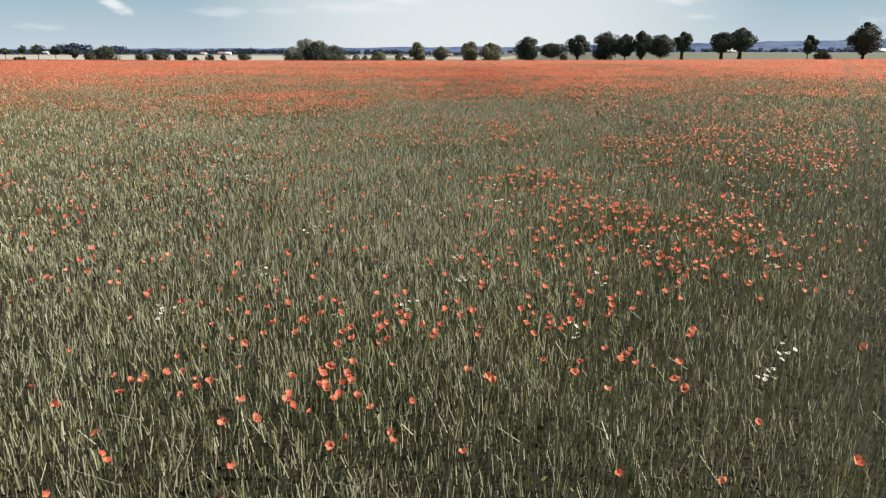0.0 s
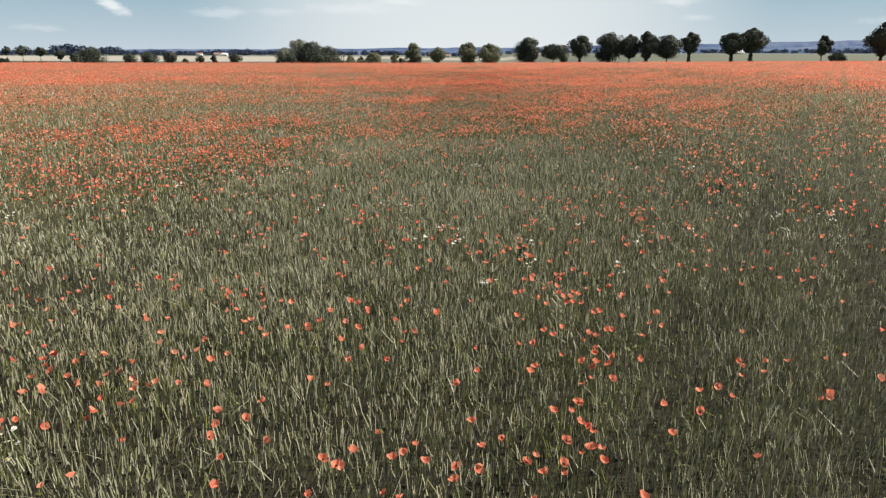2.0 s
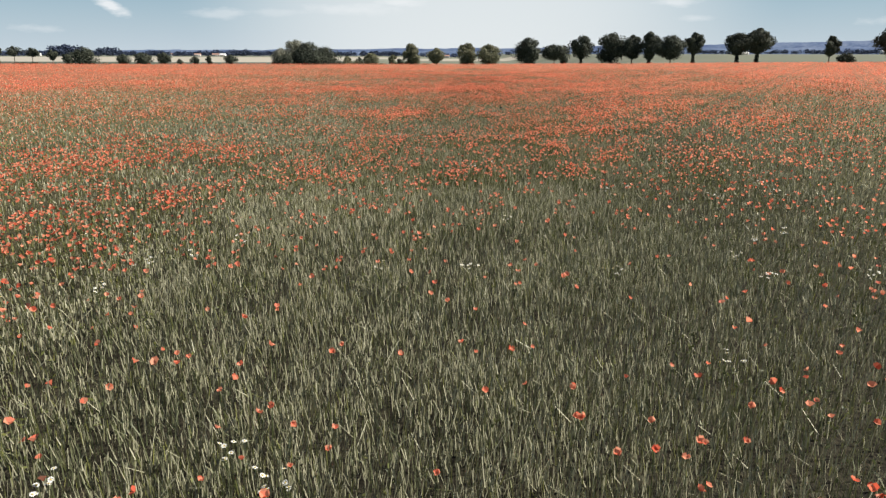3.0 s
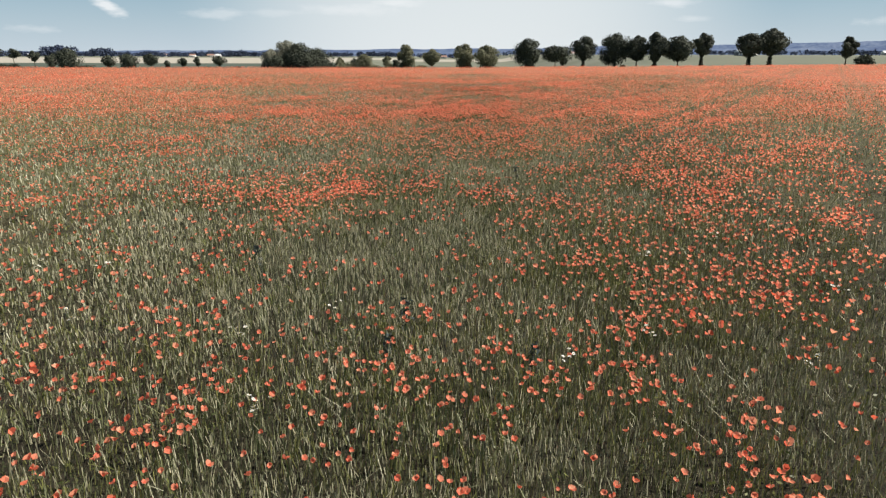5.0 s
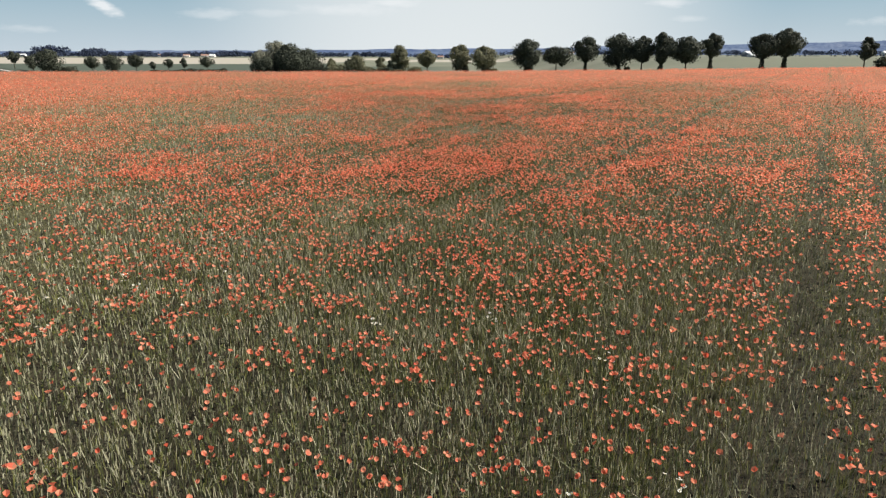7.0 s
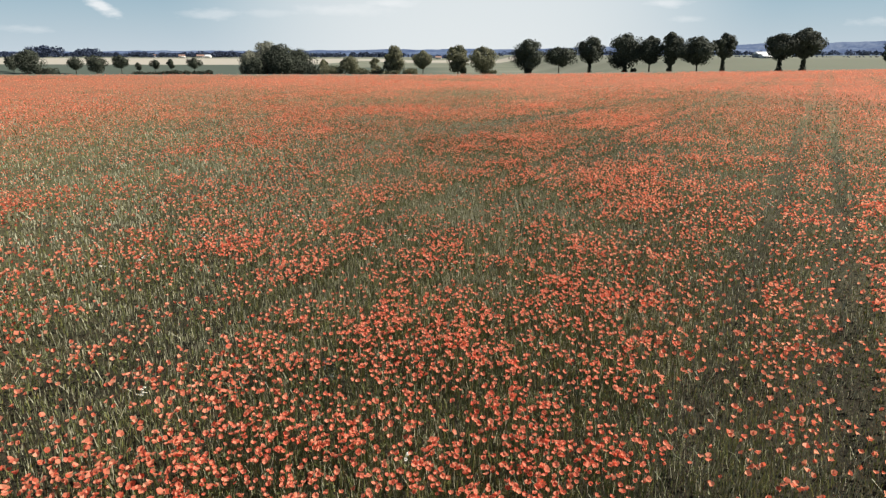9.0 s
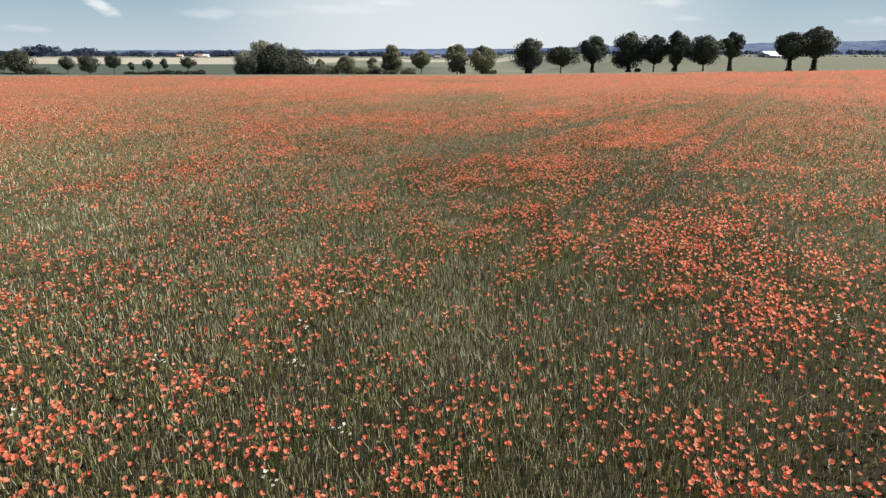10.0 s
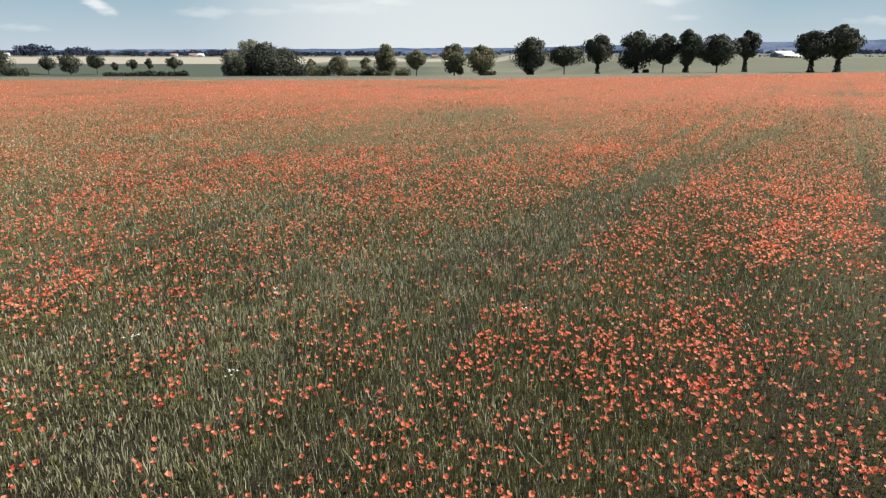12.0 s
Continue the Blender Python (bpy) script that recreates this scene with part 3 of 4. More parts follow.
for i, (tx, th, tw, bare) in enumerate(((-392, 11.0, 7, 0.5), (-377, 13.0, 7, 0.48), (-364, 13.5, 12, 0.42), (-349, 12.5, 10, 0.4), (-333, 12.0, 9, 0.3), (-319, 13, 11, 0.1))):
    tree("lane_tree", tx, 560, th, tw, bare, 0.5, 14, 650, 0.5, seed=40 + i, label="dark round tree on a thin trunk further along the lane", group=LANE)
# hedges and single bushes
for i, (bx, by, bh, bw) in enumerate(((-166, 480, 3.9, 16), (-178, 481, 3.5, 14), (-190, 482, 3.2, 13), (-153, 479, 3.4, 13),
                                      (-85, 520, 8.6, 18), (-101, 535, 9.0, 12), (-64, 500, 5.6, 11), (-54, 498, 5.2, 12),
                                      (-33, 488, 5.0, 11), (-44, 485, 3.5, 12), (12, 452, 2.5, 9), (30, 425, 1.6, 3.5), (81, 424, 1.4, 3),
                                      (-280, 535, 6.0, 17), (174, 362, 5.2, 9.4), (-139, 452, 3.4, 5), (-352, 520, 4.2, 10), (-325, 515, 4.6, 22))):
    shrub("shrub", bx, by, bh, bw, i, OLIVE if -100 < bx < 20 else LIME, long=bw / bh, count=int(700 + 70 * bw), size=0.5)
for i, (bx, by) in enumerate(((60, 770), (95, 775), (-95, 900), (-150, 920))):
    tree("field_tree", bx, by, 9 + i, 11, 0.05, 0.5, 10, 400, 0.7, LIME, 60 + i, label="single dark tree out in the crops")

# ---------------------------------------------------------------- far woods and buildings
rs = np.random.RandomState(77)
wx, wy, wh = [], [], []
for lo, hi, y0, y1, m, h0, h1 in ((-2400, 2600, 2360, 2700, 650, 9, 18), (-1235, -1175, 1970, 2060, 22, 27, 38),
                                  (-1095, -1050, 1980, 2060, 9, 24, 31), (-1040, -900, 2150, 2250, 30, 9, 14), (172, 520, 520, 560, 200, 0.7, 1.6), (560, 1500, 1900, 2100, 70, 9, 17),
                                  (-860, -740, 2240, 2320, 24, 14, 26), (-2600, -1360, 2000, 2300, 160, 8, 12), (-2300, -250, 2370, 2480, 430, 13, 22)):
    wx.append(rs.uniform(lo, hi, m))
    wy.append(rs.uniform(y0, y1, m))
    wh.append(rs.uniform(h0, h1, m))
wx, wy, wh = np.concatenate(wx), np.concatenate(wy), np.concatenate(wh)
cv, cs = [], []
for x, y, h in zip(wx, wy, wh):
    m = 44 if h < 20 else 120
    d = rs.normal(size=(m, 3))
    d /= np.linalg.norm(d, axis=1, keepdims=True)
    d *= h * 0.42 * rs.uniform(0.5, 1.0, (m, 1))
    d[:, :2] *= 1.35
    cv.append(d + (x, y, float(land(x, y)) + h * 0.5))
    cs.append(np.full(m, 0.135 * h if h < 20 else 0.085 * h))
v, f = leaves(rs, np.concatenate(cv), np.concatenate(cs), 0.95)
tagged(new("far_woods", mesh_of("far_woods", v, f, [FAR_WOOD])), "far belts of woodland, painted blue-green for distance haze", "woodland", kind="stuff")


def prism_roof(w, d, eave, top):
    return ([(-w / 2, -d / 2, eave), (w / 2, -d / 2, eave), (w / 2, d / 2, eave), (-w / 2, d / 2, eave), (-w / 2, 0, top), (w / 2, 0, top)],
            [(0, 1, 5, 4), (2, 3, 4, 5), (3, 0, 4, 4), (1, 2, 5, 5)])


def box_mesh(name, x0, x1, y0, y1, z0, z1, mat):
    v = [(x, y, z) for x in (x0, x1) for y in (y0, y1) for z in (z0, z1)]
    return mesh_of(name, v, [(0, 1, 3, 2), (4, 6, 7, 5), (0, 4, 5, 1), (2, 3, 7, 6), (0, 2, 6, 4), (1, 5, 7, 3)], [mat])


def building(name, x, y, w, d, eave, top, turn, wall_mat, roof_mat, label, openings=3):
    root = new(name)
    root.matrix_world = pose(x, y, float(land(x, y)) - 0.2, 0, 0, turn)
    part("wall", box_mesh("wall", -w / 2, w / 2, -d / 2, d / 2, 0, eave, wall_mat), root)
    bm = bmesh.new()
    rv, rf = prism_roof(w * 1.03, d * 1.1, eave, top)
    bv = [bm.verts.new(p) for p in rv]
    for q in rf:
        bm.faces.new([bv[i] for i in dict.fromkeys(q)])
    me = bpy.data.meshes.new("roof")
    bm.to_mesh(me)
    bm.free()
    me.materials.append(roof_mat)
    part("roof", me, root)
    for i in range(openings):
        cx = (i + 0.5) / openings * w - w / 2
        part("window", box_mesh("window", cx - w * 0.06, cx + w * 0.06, -d / 2 - 0.06, -d / 2 + 0.1, eave * 0.3, eave * 0.75, SHEET_DARK), root)
    return tagged(root, label, "building")


building("farm_hall", 165, 470, 9, 6, 1.2, 2.1, 4, LIMEWASH, SHEET_WHITE, "low white farm hall with a pale sheet roof", 5)
building("farm_hall", 170, 490, 9, 8, 2.2, 3.5, 4, GREY_WALL, SHEET_WHITE, "taller white farm hall behind the low one", 3)

# dry grass along the field's edge, and the lane behind the hedge


def strip(name, line, label, mat, category, lift=0.05):
    """A flat band on the ground between two lines of the plan."""
    v = [(x, y, float(land(x, y)) + lift) for pair in line for x, y in pair]
    f = [(2 * i, 2 * i + 1, 2 * i + 3, 2 * i + 2) for i in range(len(line) - 1)]
    return tagged(new(name, mesh_of(name, v, f, [mat], shade=True)), label, category, kind="structure")


DRY = grained("dry_grass", [(0.20, 0.19, 0.10), (0.36, 0.33, 0.20), (0.46, 0.42, 0.28)], 0.4)
LANE_GREY = grained("lane_gravel", [(0.30, 0.29, 0.27), (0.42, 0.40, 0.37)], 0.5)
strip("verge", [((x, float(field_edge(x)) + 2.5), (x, float(field_edge(x)) + 15 + 5 * math.sin(x * 0.07))) for x in range(-240, 330, 6)],
      "strip of dry pale grass along the edge of the field", DRY, "grass")
strip("road", [((x, 553 + 0.05 * x), (x, 557.5 + 0.05 * x)) for x in range(-420, -50, 8)],
      "narrow pale lane behind the hedge", LANE_GREY, "road", 0.12)
for bx, by, bw, turn, red in ((-828, 2215, 22, 20, 1), (-808, 2225, 18, -10, 0), (-905, 2260, 20, 5, 1), (-1010, 2290, 18, 30, 1),
                              (-640, 2330, 18, -20, 0), (-95, 2345, 20, 12, 1), (60, 2350, 22, -8, 0), (330, 2350, 20, 6, 1), (930, 1650, 26, 10, 0),
                              (-1480, 2320, 20, 12, 0)):
    building("farmhouse", bx, by, bw, 11, 5.5, 10, turn, LIMEWASH, TILE_RED if red else SHEET_WHITE,
             "distant white house with a red tiled roof" if red else "distant white house with a pale roof", 4)

THICK = 620.0


def share(x, y):
    """How much of the wheat is built stalk by stalk: all where the flight passes, less to the sides and ahead."""
    u = np.maximum(np.maximum(np.abs(x) - 4.0, (y - 128) / 1.6), 0)
    return 1 / (1 + (u / 2.8) ** 1.6)


# ---------------------------------------------------------------- the crop: lower canopy of leaves, one sheet over the whole field
NEAR = 3.0
cx_ = np.concatenate([np.arange(-190, -30, 2.5), np.arange(-30, 30, 1.0), np.arange(30, 250, 2.5)])
cy_ = np.concatenate([np.arange(-14, 160, 1.1), np.arange(160, 362, 2.5)])
xx, yy = np.meshgrid(cx_, cy_, indexing="ij")
rs = np.random.RandomState(4)
track = lane(xx, yy) * smooth((28 - np.abs(xx)) / 12) * smooth((158 - yy) / 20)
hh = 0.13 + 0.47 * (1 - share(xx, yy)) ** 3.5 + (0.16 * rs.rand(*xx.shape) - 0.08) - 0.08 * track
cv = np.stack([xx, yy, hh], -1).reshape(-1, 3)
ii, jj = np.meshgrid(np.arange(len(cx_) - 1), np.arange(len(cy_) - 1), indexing="ij")
q = (ii * len(cy_) + jj).ravel()
cf = np.stack([q, q + len(cy_), q + len(cy_) + 1, q + 1], -1)
mid_x, mid_y = cv[cf][:, :, 0].mean(1), cv[cf][:, :, 1].mean(1)
cf = cf[(mid_y < field_edge(mid_x) - 0.5)]
FAR_OFF = np.maximum(smooth((yy - 145) / 70), smooth((np.abs(xx) - 16) / 34))   # nearer, the poppies stand singly
me = mesh_of("canopy", cv, cf, [], shade=True)
att = me.attributes.new("poppies", "FLOAT", "POINT")
att.data.foreach_set("value", np.asarray(np.clip(poppies_per_m2(xx, yy) / 16, 0, 1) * FAR_OFF, np.float32).ravel())
# towards 0 the sheet's colour goes near black, standing in for shade in gaps
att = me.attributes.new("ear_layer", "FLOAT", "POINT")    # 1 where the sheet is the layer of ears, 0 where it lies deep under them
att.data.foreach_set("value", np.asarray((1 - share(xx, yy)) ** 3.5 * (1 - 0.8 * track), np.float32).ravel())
CANOPY = bpy.data.materials.new("crop_canopy")
CANOPY.use_nodes = True
n, k = CANOPY.node_tree.nodes, CANOPY.node_tree.links
skin = n["Principled BSDF"]
geo, much = n.new("ShaderNodeNewGeometry"), n.new("ShaderNodeAttribute")
much.attribute_name = "poppies"
dots, ears, drift = n.new("ShaderNodeTexNoise"), n.new("ShaderNodeTexNoise"), n.new("ShaderNodeTexNoise")
along = n.new("ShaderNodeMapping")            # ears and blades lie one over the other, lengthwise
along.inputs["Scale"].default_value = (10.0, 0.9, 1.0)
along.inputs["Rotation"].default_value = (0, 0, 0.03)
k.new(geo.outputs["Position"], along.inputs["Vector"])
for node, sc, de in ((dots, 7.0, 4.0), (ears, 8.0, 2.5), (drift, 0.09, 4.0)):
    node.inputs["Scale"].default_value, node.inputs["Detail"].default_value = sc, de
    k.new((along if node is ears else geo).outputs[0], node.inputs["Vector"])
# tone deep under the ears: shade between the stalks is painted in
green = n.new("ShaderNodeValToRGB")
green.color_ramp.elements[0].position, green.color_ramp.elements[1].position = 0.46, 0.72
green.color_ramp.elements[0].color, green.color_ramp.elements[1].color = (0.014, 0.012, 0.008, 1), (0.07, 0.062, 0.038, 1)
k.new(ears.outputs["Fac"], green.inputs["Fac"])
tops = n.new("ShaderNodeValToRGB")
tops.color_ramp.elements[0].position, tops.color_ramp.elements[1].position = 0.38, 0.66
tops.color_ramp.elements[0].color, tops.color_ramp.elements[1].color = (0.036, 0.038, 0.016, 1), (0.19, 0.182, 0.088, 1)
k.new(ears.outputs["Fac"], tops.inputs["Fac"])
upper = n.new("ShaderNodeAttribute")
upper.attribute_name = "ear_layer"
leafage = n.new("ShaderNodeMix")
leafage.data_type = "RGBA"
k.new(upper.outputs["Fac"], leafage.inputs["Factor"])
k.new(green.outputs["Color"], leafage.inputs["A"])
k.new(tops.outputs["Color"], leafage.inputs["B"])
near_red = n.new("ShaderNodeMath")
near_red.operation = "MULTIPLY_ADD"
k.new(much.outputs["Fac"], near_red.inputs[0])
near_red.inputs[1].default_value, near_red.inputs[2].default_value = 0.26, -0.60
over = n.new("ShaderNodeMath")
over.operation = "ADD"
k.new(dots.outputs["Fac"], over.inputs[0])
k.new(near_red.outputs["Value"], over.inputs[1])
step = n.new("ShaderNodeMapRange")
step.inputs["From Min"].default_value, step.inputs["From Max"].default_value = -0.02, 0.06
k.new(over.outputs["Value"], step.inputs["Value"])
tint = n.new("ShaderNodeMix")
tint.data_type = "RGBA"
tint.inputs["B"].default_value = (0.30, 0.12, 0.066, 1)
some = n.new("ShaderNodeMath")
some.operation, some.use_clamp = "MULTIPLY", True
k.new(much.outputs["Fac"], some.inputs[0])
some.inputs[1].default_value = 9.0
red_part = n.new("ShaderNodeMath")
red_part.operation = "MULTIPLY"
k.new(step.outputs["Result"], red_part.inputs[0])
k.new(some.outputs["Value"], red_part.inputs[1])
k.new(red_part.outputs["Value"], tint.inputs["Factor"])
k.new(leafage.outputs["Result"], tint.inputs["A"])
k.new(tint.outputs["Result"], skin.inputs["Base Color"])
rel = n.new("ShaderNodeBump")
rel.inputs["Strength"].default_value, rel.inputs["Distance"].default_value = 0.25, 0.05
k.new(ears.outputs["Fac"], rel.inputs["Height"])
k.new(rel.outputs["Normal"], skin.inputs["Normal"])
skin.inputs["Roughness"].default_value = 0.9
skin.inputs["Specular IOR Level"].default_value = 0.15
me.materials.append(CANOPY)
tagged(new("crop_undergrowth", me), "thick green lower growth of the wheat field, stalk shade in its colour, flecked with poppies", "crop", kind="stuff")

# ---------------------------------------------------------------- the crop: standing wheat


def wheat(name, rs, x, y, fine, label):
    """Wheat ears on their necks, as thick as share() says; where fewer stand, each is a little larger.
    Each is turned like one flank of an ear or the other. fine: a slim blunt ear, and some stalks; else one slim triangle an ear."""
    m = len(x)
    rough = share(x, y)
    turn = np.where(rs.rand(m) < 0.5, 0.75, -0.75) + rs.normal(0, 0.3, m)
    side = np.stack([np.cos(turn), np.sin(turn), 0 * turn], -1)
    width = 0.0112 * rough ** -0.41 * rs.uniform(0.65, 1.3, m)
    length = 0.122 * rough ** -0.12 * rs.uniform(0.6, 1.45, m)
    h = 0.82 - 0.34 * rs.rand(m) ** 2.6 + rs.normal(0, 0.05, m) + 0.16 * (lattice(x, y, 5, 8) - 0.5) + 0.10 * (lattice(x, y, 0.8, 9) - 0.5)
    lean = rs.normal(0, 0.05, (m, 2))
    neck = np.stack([x + lean[:, 0] * h, y + lean[:, 1] * h, h - length], -1)
    bow = rs.normal(0, 0.18, (m, 2))
    bow[rs.rand(m) < 0.06] *= 4
    tip = neck + np.stack([bow[:, 0] * length, bow[:, 1] * length, length], -1)
    s = side * width[:, None]
    leafage = np.clip(0.06 + 0.022 * poppies_per_m2(x, y), 0, 0.55)      # poppy leaves among the ears
    green = rs.rand(m) < leafage
    if not fine:
        flip = (rs.rand(m) < 0.5)[:, None]
        V = np.stack([np.where(flip, neck - s * 0.62, neck), np.where(flip, neck + s * 0.62, tip + s * 0.62), np.where(flip, tip, tip - s * 0.62)], 1).reshape(-1, 3)
        F, slots = np.arange(3 * m).reshape(-1, 3), np.where(green, 2, 0)
    else:
        stalk = rs.rand(m) < 0.09
        t = side[stalk] * 0.003
        foot = np.stack([x, y, 0.2 + 0 * x], -1)[stalk]
        V = np.concatenate([np.stack([neck - s * 0.36, neck + s * 0.36, tip + s * 0.26, tip - s * 0.26], 1).reshape(-1, 3),
                            np.stack([foot - t, foot + t, neck[stalk] + t, neck[stalk] - t], 1).reshape(-1, 3)])
        F = np.arange(len(V)).reshape(-1, 4)
        slots = np.concatenate([np.where(green, 2, 0), np.ones(int(stalk.sum()), int)])
    me = mesh_of(name, V, F, [EAR, BLADE, FOLIAGE], slots)
    return tagged(new(name, me), label, "wheat", kind="stuff")


def weedy(x, y):
    """1 where weeds crowd out the wheat."""
    return smooth((lattice(x, y, 2.0, 41) - 0.5) * 6) * smooth((lattice(x, y, 0.6, 42) - 0.2) * 4)


def stand(x, y):
    """Thickness of the wheat: thinner in the wheel tracks and where weeds grow."""
    gaps = (0.62 + 0.6 * lattice(x, y, 2.3, 12)) * (0.55 + 0.75 * lattice(x, y, 0.45, 13))
    ends = smooth((205 - y) / 60) * smooth((62 - np.abs(x)) / 26)
    return THICK * share(x, y) * ends * (1 - 0.5 * lane(x, y)) * gaps * (1 - 0.3 * weedy(x, y))


EARS = "grey-green wheat with silvery ears, standing thick in the field"
rs = np.random.RandomState(100)
x, y = sow(rs, stand, -4.6, 4.6, 2.5, 128, THICK * 1.3, lambda x, y: in_sight(x, y, 1.0))
wheat("wheat", rs, x, y, True, EARS)
for side_ in (-1, 1):
    for x0, x1, y0, y1 in ((4.6, 8, 4, 150), (8, 14, 6, 160), (14, 26, 10, 205), (26, 62, 25, 205)):
        most = THICK * 1.3 * float(share(np.array(x0), np.array(0.0)))
        lo, hi = sorted((side_ * x0, side_ * x1))
        x, y = sow(rs, stand, lo, hi, y0, y1, most, lambda x, y: in_sight(x, y, 1.0))
        wheat("wheat", rs, x, y, False, EARS)
x, y = sow(rs, stand, -4.6, 4.6, 128, 205, THICK * 1.3, lambda x, y: in_sight(x, y, 1.0))
wheat("wheat", rs, x, y, False, EARS)


def blades(rs, x, y, arched):
    """Slim wheat leaves among the stalks. arched: bent over in three stretches; else one tapering triangle."""
    m = len(x)
    a = rs.uniform(0, 2 * math.pi, m)
    out = np.stack([np.cos(a), np.sin(a), 0 * a], -1)
    turn = a + math.pi / 2 + rs.normal(0, 0.5, m)
    s = np.stack([np.cos(turn), np.sin(turn), 0 * a], -1) * (0.0052 * share(x, y) ** -0.5 * rs.uniform(0.6, 1.4, m))[:, None]
    up = np.array((0, 0, 1.0))
    ln = rs.uniform(0.16, 0.34, (m, 1))
    p = np.stack([x, y, rs.uniform(0.22, 0.50, m)], -1)
    if arched:
        q1 = p + up * ln * 0.55 + out * ln * 0.10
        q2 = q1 + up * ln * rs.uniform(0.1, 0.35, (m, 1)) + out * ln * 0.24
        q3 = q2 + up * ln * rs.uniform(-0.45, 0.2, (m, 1)) + out * ln * 0.30
        V = np.concatenate([np.stack([p - s * 0.8, p + s * 0.8, q1 + s, q1 - s], 1), np.stack([q1 - s, q1 + s, q2 + s * 0.8, q2 - s * 0.8], 1),
                            np.stack([q2 - s * 0.8, q2 + s * 0.8, q3 + s * 0.1, q3 - s * 0.1], 1)]).reshape(-1, 3)
        F = np.arange(len(V)).reshape(-1, 4)
    else:
        q = p + up * ln + out * ln * rs.uniform(0.0, 0.28, (m, 1))
        V = np.stack([p - s * 1.2, p + s * 1.2, q], 1).reshape(-1, 3)
        F = np.arange(len(V)).reshape(-1, 3)
    tagged(new("wheat_leaves", mesh_of("wheat_leaves", V, F, [UNDER_LEAF])), "dull green wheat leaves between the ears", "wheat", kind="stuff")


rs = np.random.RandomState(150)
thin = lambda much: lambda x, y: much * share(x, y) * (1 - 0.3 * lane(x, y)) * (0.6 + 0.8 * lattice(x, y, 1.3, 14))
x, y = sow(rs, thin(22), -4.2, 4.2, 3, 126, 31, lambda x, y: in_sight(x, y, 1.0))
blades(rs, x, y, True)
x, y = sow(rs, thin(150), -9, 9, 3, 140, 215, lambda x, y: in_sight(x, y, 1.0))
blades(rs, x, y, False)

# ---------------------------------------------------------------- poppies
PETAL_ANGLES = (0, 90, 180, 270)


def poppy_heads(rs, x, y, z, r, fine, rims=4):
    """Open poppy cups. fine: four curved petals of two quads; else two crossed quads."""
    m = len(x)
    c = np.stack([x, y, z], -1)
    tilt = rs.normal(0, 0.45, (m, 2)) + (0, -0.15)
    up = np.stack([tilt[:, 0], tilt[:, 1], np.ones(m)], -1)
    up /= np.linalg.norm(up, axis=1, keepdims=True)
    spin = rs.uniform(0, 2 * math.pi, m)
    a = np.stack([np.cos(spin), np.sin(spin), 0 * spin], -1)
    a -= up * (a * up).sum(1, keepdims=True)
    a /= np.linalg.norm(a, axis=1, keepdims=True)
    b = np.cross(up, a)
    r = r[:, None]
    open_ = rs.uniform(0.1, 0.8, (m, 1))
    V = []
    if fine:
        for i in range(4):
            s, t = math.cos(i * math.pi / 2), math.sin(i * math.pi / 2)
            out, side = a * s + b * t, b * s - a * t
            low = up * r * (0.45 - 0.15 * open_) + out * r * 0.62
            rim = up * r * (1.15 - 0.45 * open_) * rs.uniform(0.6, 1.2, (m, 1)) + out * r * (0.72 + 0.33 * open_)
            V.append(np.stack([c + side * r * 0.12, c - side * r * 0.12, c + low - side * r * 0.62, c + low + side * r * 0.62], 1))
            V.append(np.stack([c + low + side * r * 0.62, c + low - side * r * 0.62, c + rim - side * r * 0.42, c + rim + side * r * 0.42], 1))
    else:
        high = up * r * rs.uniform(0.7, 1.15, (m, 1))
        corners = max(rims, 4)                       # rims 2: half a cup only
        turns = [2 * math.pi * i / corners for i in range(corners)]
        p = [c + (a * math.cos(g) + b * math.sin(g)) * r * (0.75 + 0.25 * open_) * rs.uniform(0.8, 1.1, (m, 1)) + high * rs.uniform(0.6, 1.1, (m, 1))
             for g in turns]
        V += [np.stack([c, p[i], p[i + 1], p[(i + 2) % corners]], 1) for i in range(0, rims, 2)]
    return np.concatenate(V).reshape(-1, 3)


def poppy_sheet(name, rs, x, y, rad, fine, label, rims=4):
    m = len(x)
    z = rs.uniform(0.80, 1.0, m) if fine else rs.uniform(0.70, 0.94, m)
    r = rad * rs.uniform(0.72, 1.2, m)
    v = poppy_heads(rs, x, y, z, r, fine, rims)
    slots = np.zeros(len(v) // 4, int)
    mats = [POPPY_RED]
    if fine:
        s = 0.003
        lean = rs.normal(0, 0.12, (m, 2))
        foot = np.stack([x + lean[:, 0], y + lean[:, 1], 0 * x + 0.2], -1)
        head = np.stack([x, y, z], -1)
        stems = np.stack([foot - (s, 0, 0), foot + (s, 0, 0), head + (s, 0, 0), head - (s, 0, 0)], 1).reshape(-1, 3)
        slots = np.concatenate([slots, np.ones(m, int)])
        v = np.concatenate([v, stems])
        mats += [STEM]
    tagged(new(name, mesh_of(name, v, np.arange(len(v)).reshape(-1, 4), mats, slots)), label, "poppies", kind="stuff")


SHOW = (-2.4, 2.4, 4.4, 27.0)     # the stretch in which every poppy is a thing of its own
shown = lambda x, y: (x > SHOW[0]) & (x < SHOW[1]) & (y > SHOW[2]) & (y < SHOW[3])
rs = np.random.RandomState(200)
x, y = sow(rs, poppies_per_m2, -NEAR, NEAR, 2.5, 128, 110, lambda x, y: in_sight(x, y, 1.0) & (np.abs(x) < NEAR) & ~shown(x, y))
poppy_sheet("poppies", rs, x, y, 0.035, True, "orange-red poppies in full bloom among the wheat")
x, y = sow(rs, poppies_per_m2, -15, 15, 3, 150, 110, lambda x, y: in_sight(x, y) & ((np.abs(x) >= NEAR) | (y >= 128)))
by = (np.abs(x) < 6.5) & (y < 135)
